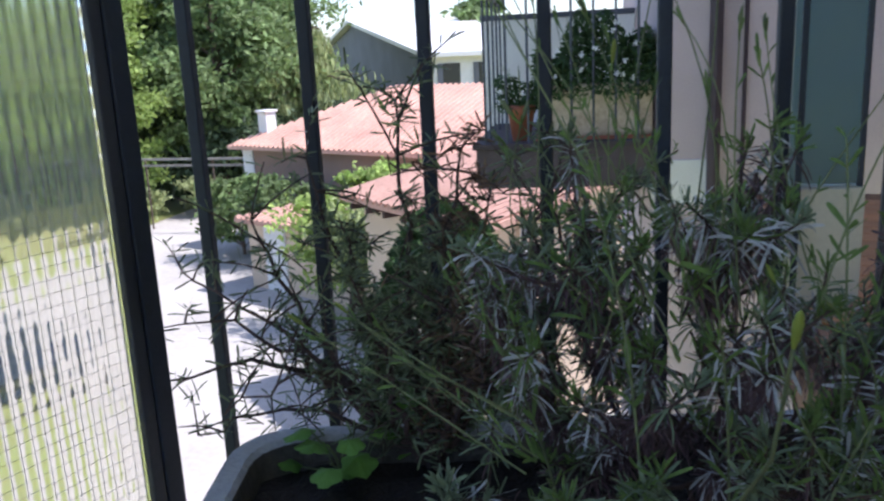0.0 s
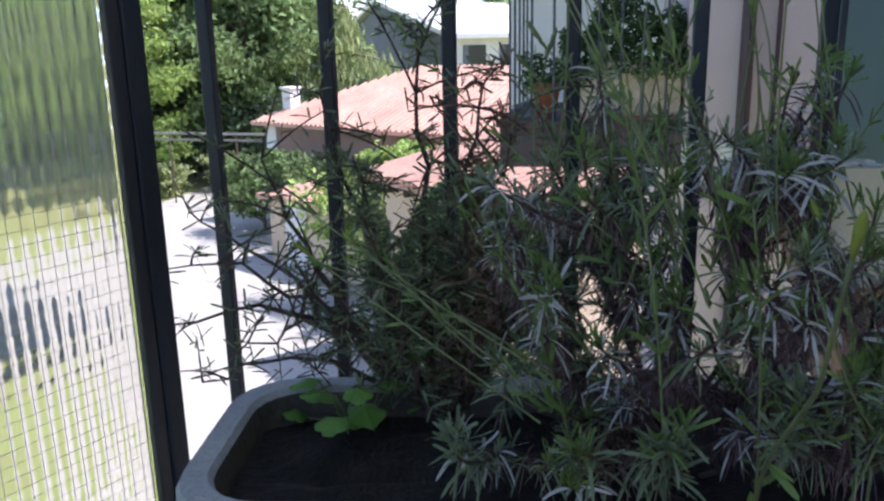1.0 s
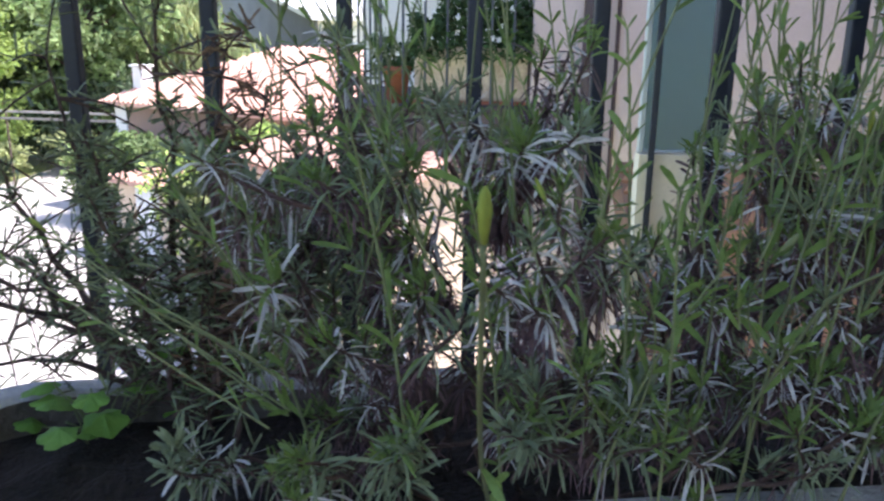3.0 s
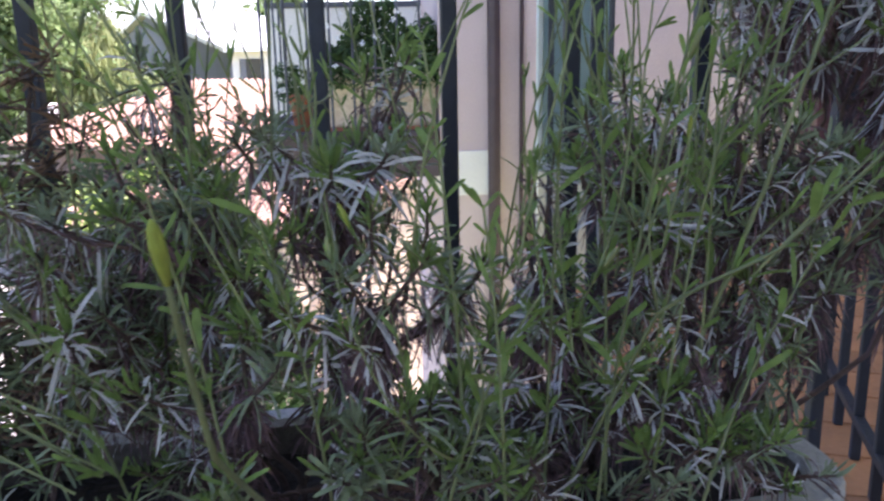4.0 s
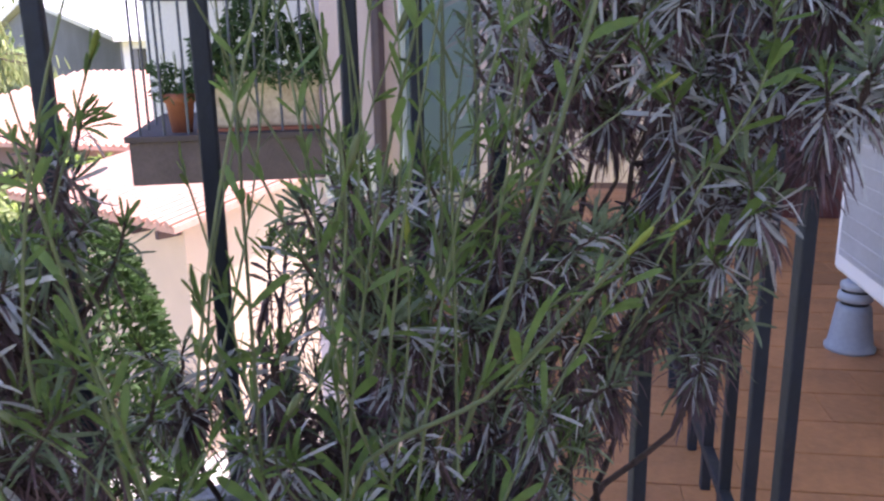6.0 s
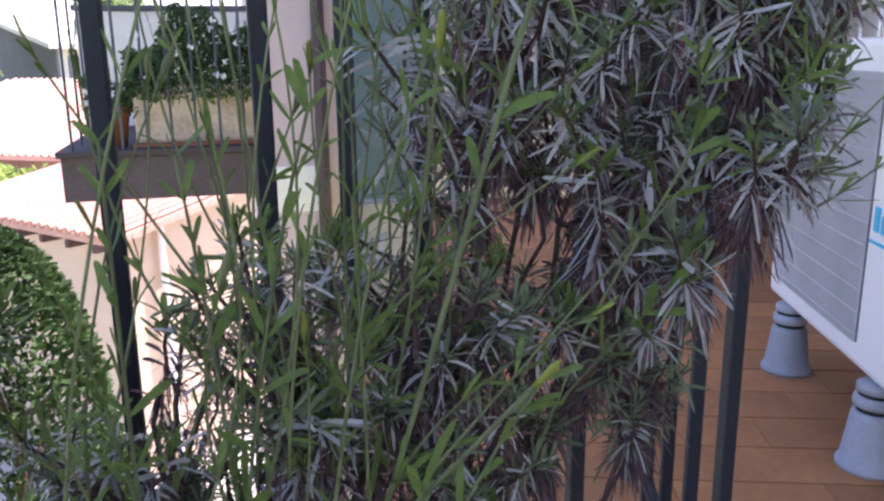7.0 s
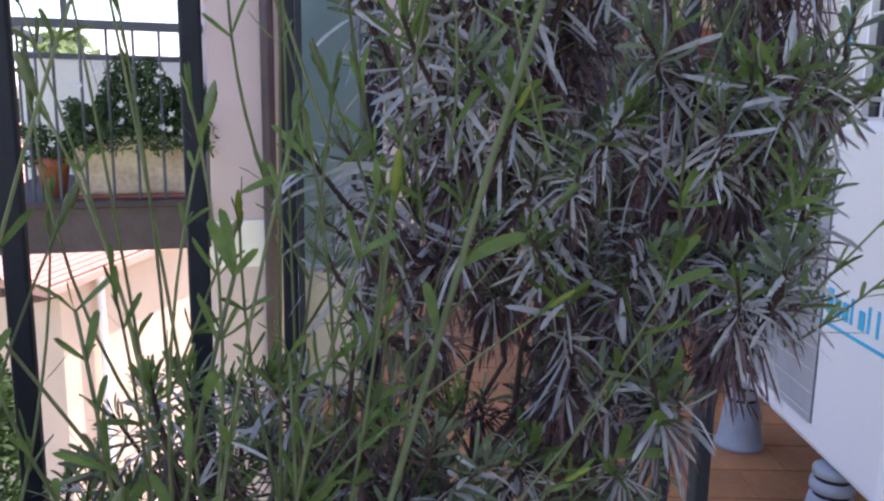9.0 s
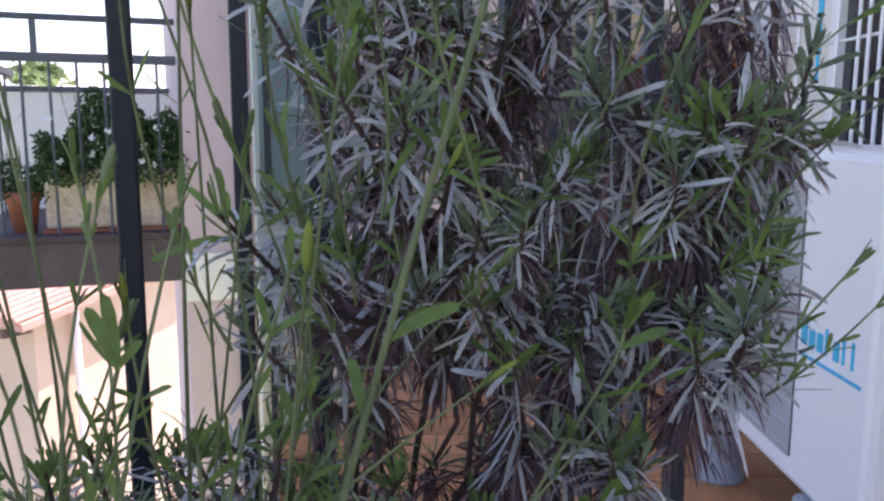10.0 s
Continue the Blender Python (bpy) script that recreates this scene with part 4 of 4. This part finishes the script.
SOIL = FLOOR + RIM - 0.055
lavender("silvery lavender bush with long green flower stems", (-0.04, 1.10, SOIL),
         [(-0.17, 1.05, -0.19), (-0.1, 1.06, -0.13), (0.0, 1.06, -0.13), (0.03, 1.0, -0.19), (-0.06, 0.98, -0.22), (0.06, 1.09, -0.2)],
         [(-0.088, 1.05, -0.055), (-0.042, 1.05, -0.077), (0.017, 1.05, -0.064), (-0.181, 1.0, -0.099), (-0.148, 1.0, -0.149), (-0.063, 1.0, -0.16), (-0.007, 1.0, -0.179), (-0.139, 0.95, -0.149),
          (-0.127, 1.0, -0.06), (-0.01, 1.05, -0.072), (0.003, 1.0, -0.07), (0.011, 1.05, -0.088), (-0.067, 0.98, -0.08), (-0.028, 0.95, -0.167), (0.029, 0.95, -0.05), (0.0, 0.95, -0.06),
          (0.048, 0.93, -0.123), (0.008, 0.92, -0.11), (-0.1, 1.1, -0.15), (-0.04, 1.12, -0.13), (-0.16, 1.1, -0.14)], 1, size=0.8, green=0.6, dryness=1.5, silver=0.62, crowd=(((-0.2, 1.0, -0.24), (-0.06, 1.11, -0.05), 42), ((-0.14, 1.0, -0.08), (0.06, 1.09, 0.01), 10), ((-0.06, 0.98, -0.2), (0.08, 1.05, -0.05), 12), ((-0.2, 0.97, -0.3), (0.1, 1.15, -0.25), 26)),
         spikes=(((-0.12, 1.02, -0.15), (-0.19, 1.0, 0.07), 6, 0.04), ((-0.05, 1.02, -0.15), (-0.07, 1.0, 0.09), 9, 0.04), ((0.0, 1.0, -0.14), (-0.02, 0.98, 0.1), 8, 0.04), ((0.03, 1.0, -0.13), (0.05, 0.98, 0.1), 6, 0.04), ((-0.15, 0.97, -0.2), (-0.23, 0.95, -0.06), 4, 0.03)))
lavender("leafy green lavender bush among silvery shoots", (0.16, 1.12, SOIL),
         [(0.16, 1.05, -0.17), (0.22, 1.05, -0.14), (0.28, 1.05, -0.12), (0.12, 1.06, -0.2), (0.24, 1.0, -0.22), (0.3, 1.06, -0.2)],
         [(0.149, 1.0, -0.116), (0.209, 1.02, -0.107), (0.139, 0.98, -0.166), (0.199, 1.0, -0.103), (0.182, 0.97, -0.196), (0.296, 1.05, -0.19), (0.16, 1.0, -0.208), (0.218, 1.0, -0.218), (0.228, 1.08, -0.03),
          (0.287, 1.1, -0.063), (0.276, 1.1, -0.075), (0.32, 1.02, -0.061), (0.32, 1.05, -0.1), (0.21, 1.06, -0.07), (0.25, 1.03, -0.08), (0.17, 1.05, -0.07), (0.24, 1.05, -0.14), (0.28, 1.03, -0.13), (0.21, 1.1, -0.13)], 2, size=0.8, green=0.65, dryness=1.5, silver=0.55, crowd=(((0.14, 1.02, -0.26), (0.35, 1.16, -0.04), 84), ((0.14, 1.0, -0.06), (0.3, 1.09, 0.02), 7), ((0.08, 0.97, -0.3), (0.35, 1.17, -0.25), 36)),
         spikes=(((0.14, 1.02, -0.14), (0.15, 1.0, 0.1), 7, 0.04), ((0.2, 1.02, -0.12), (0.24, 1.0, 0.13), 9, 0.04), ((0.22, 1.0, -0.14), (0.34, 0.99, 0.0), 4, 0.03), ((0.24, 1.02, -0.1), (0.2, 1.0, 0.08), 6, 0.04), ((0.26, 1.04, -0.08), (0.28, 1.02, 0.16), 6, 0.035)), leafy=0.5)
lavender("dense silvery lavender bush leaning beyond the planter end", (0.29, 1.15, SOIL),
         [(0.35, 1.1, 0.06), (0.42, 1.1, 0.04), (0.5, 1.04, 0.0), (0.52, 1.06, 0.1), (0.48, 1.08, 0.08), (0.4, 1.08, -0.03), (0.33, 1.1, -0.04), (0.46, 1.08, 0.0), (0.38, 1.12, 0.1)],
         [(0.252, 1.03, 0.075), (0.321, 1.05, 0.121), (0.338, 1.03, 0.104), (0.409, 1.04, 0.125), (0.476, 1.02, 0.12), (0.367, 1.038, 0.013), (0.429, 1.04, 0.032), (0.473, 1.0, 0.024), (0.546, 1.06, 0.062),
          (0.374, 1.06, -0.074), (0.445, 1.04, -0.053), (0.302, 1.1, 0.049), (0.33, 1.12, 0.142), (0.475, 1.08, 0.143), (0.429, 1.12, 0.054), (0.547, 1.05, 0.148), (0.42, 1.04, -0.032), (0.38, 1.1, 0.06), (0.29, 1.06, 0.13), (0.44, 1.08, 0.1),
          (0.51, 1.06, 0.07), (0.36, 1.08, 0.17), (0.43, 1.06, 0.19), (0.5, 1.06, 0.2), (0.28, 1.08, 0.2), (0.28, 1.09, -0.01)], 3, size=0.98, green=0.3, dryness=1.5, silver=0.92, crowd=(((0.27, 1.07, 0.03), (0.56, 1.17, 0.27), 66), ((0.36, 1.08, -0.1), (0.5, 1.17, 0.04), 16), ((0.44, 0.99, -0.02), (0.55, 1.08, 0.14), 10)), inner=0.22,
         spikes=(((0.28, 1.05, 0.02), (0.27, 1.01, 0.2), 6, 0.035), ((0.33, 1.04, 0.05), (0.3, 1.0, 0.22), 4, 0.03), ((0.42, 1.04, 0.05), (0.44, 1.0, 0.25), 4, 0.04), ((0.49, 1.03, -0.03), (0.57, 1.01, 0.05), 2, 0.015), ((0.5, 1.03, 0.04), (0.56, 1.01, 0.16), 3, 0.025)), leafy=0.5)
fill = random.Random(9)
lavender("withered purplish lavender growth at the planter back", (0.1, 1.16, SOIL),
         [(0.08, 1.13, -0.2), (0.14, 1.12, -0.2), (0.11, 1.14, -0.18), (-0.02, 1.15, -0.2), (-0.09, 1.15, -0.18), (0.2, 1.14, -0.2)],
         [(0.071, 1.08, -0.159), (0.143, 1.08, -0.179), (0.112, 1.1, -0.155)] + [(fill.choice((fill.uniform(-0.18, -0.06), fill.uniform(0.1, 0.25))), fill.uniform(1.11, 1.18), fill.uniform(-0.24, -0.12)) for _ in range(7)], 6, size=0.85, green=0.1, dryness=3.0, silver=0.5)
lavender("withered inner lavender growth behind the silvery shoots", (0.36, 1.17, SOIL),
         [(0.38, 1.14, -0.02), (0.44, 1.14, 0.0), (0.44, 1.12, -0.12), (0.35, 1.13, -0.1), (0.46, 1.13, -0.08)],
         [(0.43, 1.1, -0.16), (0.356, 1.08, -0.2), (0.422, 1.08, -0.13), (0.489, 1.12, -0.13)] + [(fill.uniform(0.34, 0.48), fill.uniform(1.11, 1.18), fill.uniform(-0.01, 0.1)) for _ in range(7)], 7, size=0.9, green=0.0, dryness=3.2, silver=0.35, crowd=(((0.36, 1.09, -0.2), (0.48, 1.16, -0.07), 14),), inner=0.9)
lavender("low young lavender shoots along the planter front", (0.0, 1.03, SOIL),
         [(-0.2, 0.99, -0.29), (-0.1, 0.98, -0.28), (0.05, 0.97, -0.27), (0.16, 0.98, -0.27), (0.26, 1.0, -0.27)],
         [(-0.205, 0.95, -0.261), (-0.136, 0.93, -0.258), (-0.049, 0.92, -0.23), (0.013, 0.92, -0.2), (-0.006, 0.92, -0.224), (-0.133, 0.91, -0.24), (-0.05, 0.91, -0.235), (0.077, 0.98, -0.2), (0.082, 0.96, -0.22), (0.28, 1.0, -0.257), (0.324, 1.05, -0.21),
          (0.18, 0.96, -0.24), (0.24, 0.98, -0.24), (0.1, 0.94, -0.24), (-0.23, 0.98, -0.28)], 4, size=0.92, green=0.8, dryness=0.25, silver=0.15, spread=0.024,
         spikes=(((-0.12, 0.97, -0.26), (-0.25, 0.93, -0.13), 4, 0.025), ((0.05, 0.95, -0.24), (0.02, 0.93, -0.06), 4, 0.03), ((0.2, 0.97, -0.22), (0.2, 0.95, -0.06), 4, 0.035)), leafy=0.5)


def budding_stem(label, pts, thick, bud, leaves, seed):
    """One long green flower stem rising from the planter, with paired leaves and a yellow-green bud."""
    rng = random.Random(seed)
    base = Vector(pts[0])
    th = thing("budding_plant", label, "plant", "long budding stems", at=pts[0])
    P = [Vector(p) - base for p in pts]
    way = []
    for k in range(len(P) - 1):
        a, b = P[max(0, k - 1)], P[min(len(P) - 1, k + 2)]
        for j in range(5):
            t = j / 5
            way.append(P[k].lerp(P[k + 1], t) + ((P[k + 1] - a) * (1 - t) - (b - P[k]) * t) * (0.12 * t * (1 - t)))
    way.append(P[-1])
    n = len(way)
    part("stem", tube(way, [thick * (1 - 0.35 * k / n) for k in range(n)], 7), M_GREENSTEM, th, smooth=True)
    for k in range(2, n - 1):
        if rng.random() < leaves:
            d = (way[k + 1] - way[k - 1]).normalized()
            for _ in range(2):
                lv = Leaves()
                o = Matrix.Rotation(rng.uniform(0, 6.283), 3, d) @ d.orthogonal().normalized()
                lv.blade(way[k], d * 0.8 + o * rng.uniform(0.5, 0.9), rng.uniform(0.022, 0.036), rng.uniform(0.0045, 0.0065), 0.15, rng)
                lv.done("leaf", M_GREEN, th)
    d = (way[-1] - way[-2]).normalized()
    p = way[-1]
    part("bud", tube([p - d * 0.002, p + d * bud * 0.2, p + d * bud * 0.55, p + d * bud * 0.85, p + d * bud], [thick * 0.7, bud * 0.10, bud * 0.125, bud * 0.09, 0.0004], 9), M_BUD, th, "yellow-green bud", smooth=True)
    return th


budding_stem("thick yellow-green budding stem arching over the planter rim", ((0.0, 1.0, SOIL), (-0.02, 0.86, -0.22), (-0.026, 0.755, -0.13), (-0.027, 0.724, -0.062)), 0.0015, 0.019, 0.3, 1)
budding_stem("long slender green stem slanting upward through the lavender", ((0.2, 1.06, SOIL), (0.262, 0.985, -0.09), (0.306, 0.98, 0.067), (0.335, 0.975, 0.165), (0.35, 0.97, 0.24)), 0.0017, 0.014, 0.22, 2)
budding_stem("green stem arching sideways with a bright yellow bud", ((0.12, 1.02, SOIL), (0.179, 0.93, -0.148), (0.226, 0.89, -0.103), (0.266, 0.85, -0.035)), 0.0013, 0.011, 0.35, 3)
budding_stem("thin green stem with a yellow bud among silvery leaves", ((0.28, 1.08, SOIL), (0.36, 1.06, -0.15), (0.425, 1.045, -0.075), (0.44, 1.045, -0.05)), 0.0012, 0.011, 0.35, 4)
budding_stem("thin green stem with a yellow bud among silvery leaves", ((0.3, 1.1, SOIL), (0.38, 1.06, -0.1), (0.42, 1.03, 0.0), (0.425, 1.028, 0.02)), 0.0012, 0.012, 0.4, 5)
budding_stem("thin green stem with a yellow bud near the soil", ((0.27, 1.1, SOIL), (0.34, 1.12, -0.22), (0.4, 1.115, -0.17), (0.41, 1.113, -0.155)), 0.0013, 0.014, 0.2, 6)


def leafy_weed(base, tip, seed, big=1.0):
    """A soft green weed stem with lance-shaped leaves that point upward."""
    rng = random.Random(seed)
    th = thing("weed", "tall soft green weed with lance-shaped leaves among the lavender", "weed", "green weeds in the planter", at=base)
    end = Vector(tip) - Vector(base)
    way = bezier(Vector((0, 0, 0)), Vector((end.x * 0.2, end.y * 0.5, end.z * 0.65)), end, 14)
    part("stem", tube(way, [0.0014 - 0.00005 * k for k in range(15)], 6), M_GREENSTEM, th, smooth=True)
    for k in range(4, 15):
        d = (way[k] - way[k - 1]).normalized()
        for j in range(2 if k < 13 else 3):
            lv = Leaves()
            o = Matrix.Rotation(k * 2.4 + j * 2.7 + rng.uniform(-0.4, 0.4), 3, d) @ d.orthogonal().normalized()
            long = rng.uniform(0.020, 0.042) * big * (1.0 - 0.03 * k)
            lv.blade(way[k], d * rng.uniform(0.7, 1.3) + o * rng.uniform(0.5, 0.9), long, long * rng.uniform(0.13, 0.19), rng.uniform(0.0, 0.25), rng, fold=rng.uniform(-0.4, 0.5))
            lv.done("leaf", M_GREEN, th)
    return th


weeds = random.Random(31)
for k, (x, y, tx, ty, tz) in enumerate(((-0.06, 0.98, -0.11, 0.93, -0.02), (0.0, 0.97, -0.03, 0.9, -0.08), (0.08, 0.99, 0.05, 0.93, 0.0), (0.13, 1.0, 0.13, 0.96, 0.03), (0.16, 0.99, 0.2, 0.95, 0.04), (0.2, 1.0, 0.25, 0.98, 0.06),
                                        (0.1, 0.96, 0.09, 0.9, -0.08), (0.18, 1.02, 0.16, 1.0, 0.02), (0.24, 1.02, 0.23, 0.99, 0.0), (-0.12, 1.0, -0.2, 0.95, -0.1), (0.05, 0.97, 0.11, 0.92, -0.13), (0.22, 0.98, 0.3, 0.95, -0.08))):
    leafy_weed((x, y, SOIL), (tx + weeds.gauss(0, 0.01), ty, tz), 200 + k, weeds.uniform(0.8, 1.1))


def rosemary(label, base, tips, seed, needles=26):
    rng = random.Random(seed)
    th = thing("rosemary_plant", label, "rosemary", at=base)
    for tip, mid, thick in tips:
        tip, mid = Vector(tip) - Vector(base), Vector(mid) - Vector(base)
        main = bezier(Vector((0, 0, 0)), mid, tip, 12)
        main = [main[0]] + [p + Vector((rng.gauss(0, 0.004), rng.gauss(0, 0.004), rng.gauss(0, 0.004))) for p in main[1:]]
        wood = tube(main, [thick * (1 - 0.065 * k) for k in range(13)], 6)
        nd = Leaves()
        for k in range(3, 13):
            for _ in range(1 if tip.x < -0.2 else 2):
                p = main[k]
                q = p + Vector((rng.gauss(0, 0.034), rng.gauss(0, 0.026), rng.gauss(0.008, 0.03)))
                tw = bezier(p, (p + q) / 2 + Vector((0, 0, 0.008)), q, 4)
                add_tube(wood, tw, [0.0014, 0.0012, 0.001, 0.0009, 0.0007], 4)
                for j in range(needles // 2 if tip.x < -0.09 else needles):
                    s = rng.random()
                    c = tw[min(3, int(s * 4))].lerp(tw[min(4, int(s * 4) + 1)], (s * 4) % 1)
                    nd.blade(c, Vector((rng.gauss(0, 0.8), rng.gauss(0, 0.8), rng.gauss(0.3, 0.6))), rng.uniform(0.012, 0.026), rng.uniform(0.0017, 0.0028), 0.1, rng)
        branch = part("branch", wood, M_TWIG, th)
        tagged(nd.done("needle_foliage", M_RUST if rng.random() < 0.15 else M_NEEDLE, branch), kind="stuff")
    return th


rb = (-0.27, 1.16, SOIL)
rosemary("dark woody rosemary bush with branches reaching sideways", rb, [
    ((-0.55, 1.16, -0.265), (-0.34, 1.15, -0.19), 0.0055), ((-0.55, 1.15, -0.20), (-0.37, 1.15, -0.17), 0.004), ((-0.53, 1.18, -0.15), (-0.40, 1.17, -0.2), 0.004), ((-0.52, 1.15, -0.325), (-0.37, 1.16, -0.25), 0.004), ((-0.48, 1.14, -0.29), (-0.35, 1.14, -0.2), 0.004),
    ((-0.44, 1.17, -0.09), (-0.40, 1.16, -0.22), 0.005), ((-0.38, 1.16, -0.03), (-0.32, 1.15, -0.2), 0.005), ((-0.28, 1.15, 0.03), (-0.28, 1.15, -0.15), 0.005), ((-0.21, 1.12, -0.02), (-0.24, 1.13, -0.15), 0.005),
    ((-0.33, 1.13, -0.09), (-0.32, 1.13, -0.22), 0.004), ((-0.12, 1.17, -0.03), (-0.2, 1.18, -0.2), 0.004), ((-0.2, 1.13, -0.1), (-0.22, 1.15, -0.2), 0.004), ((-0.1, 1.12, -0.12), (-0.18, 1.13, -0.22), 0.004),
    ((-0.26, 1.19, -0.13), (-0.26, 1.18, -0.22), 0.004), ((-0.06, 1.18, -0.07), (-0.15, 1.19, -0.2), 0.004), ((-0.18, 1.1, -0.17), (-0.22, 1.1, -0.25), 0.004), ((-0.31, 1.1, -0.16), (-0.3, 1.12, -0.24), 0.004), ((-0.15, 1.2, -0.15), (-0.2, 1.19, -0.25), 0.004), ((-0.24, 1.12, -0.2), (-0.25, 1.13, -0.26), 0.004)], 11)

rng = random.Random(77)
weed = thing("seedling", "small bright green seedling with rounded leaves in soil", "seedling", at=(-0.345, 1.12, SOIL))
bm = bmesh.new()
for k in range(13):
    a = rng.uniform(0, 6.283)
    r = rng.uniform(0.015, 0.055)
    c = Vector((math.cos(a) * r, math.sin(a) * r, rng.uniform(0.03, 0.095)))
    add_tube(bm, [(0, 0, -0.01), c * 0.6 + Vector((0, 0, 0.01)), c], 0.001, 4)
    lb = bmesh.new()
    out = Vector((math.cos(a), math.sin(a), rng.uniform(-0.3, 0.3))).normalized()
    sd = out.cross(Vector((0, 0, 1))).normalized()
    up = sd.cross(out)
    size = rng.uniform(0.013, 0.026)
    hub = lb.verts.new(c + out * size * 0.55 + up * size * 0.08)
    rim = []
    for q in range(20):
        th = 2 * math.pi * q / 20
        r = size * (0.78 + 0.10 * math.cos(5 * th) + 0.05 * math.cos(9 * th + k))
        along, across = 0.75 + r / size * math.cos(th), r * math.sin(th)
        rim.append(lb.verts.new(c + out * size * along + sd * across - up * size * (0.22 * math.cos(th) ** 2 + 0.12 * abs(math.sin(th)))))
    for q in range(20):
        lb.faces.new((hub, rim[q], rim[(q + 1) % 20]))
    part("leaf", lb, M_WEED, weed)
tagged(part("stalk", bm, M_GREENSTEM, weed), kind="stuff")

# ---- floor tiles ----
me = bpy.data.meshes.new("tile")
bm = box((-0.1227, -0.0598, -0.006), (0.1227, 0.0598, 0.006), 0.0015)
bm.to_mesh(me)
bm.free()
me.materials.append(M_TILE)
for r in range(27):
    s = 1.10 + r * 0.1235
    for k in range(7):
        n = EDGE_N(s) + 0.14 + k * 0.246 + (0.123 if r % 2 else 0.0)
        if n > 1.2 or (s < 1.45 and n < 0.4):
            continue
        t = new("tile", me)
        t.parent = floor
        t.matrix_world = SITE @ pose(n, s, FLOOR - 0.006)

bm = bmesh.new()
for r in range(29):
    s = -2.52 + r * 0.1235
    for k in range(11):
        n = -0.8 + k * 0.246 + (0.123 if r % 2 else 0.0)
        if n < 1.16 and s < 0.8:
            add_box(bm, (n - 0.121, s - 0.0595, FLOOR - 0.0118), (n + 0.121, s + 0.0595, FLOOR), 0, SITE)
rest = part("tile_field", bm, M_TILE, floor)
tagged(rest, kind="stuff")
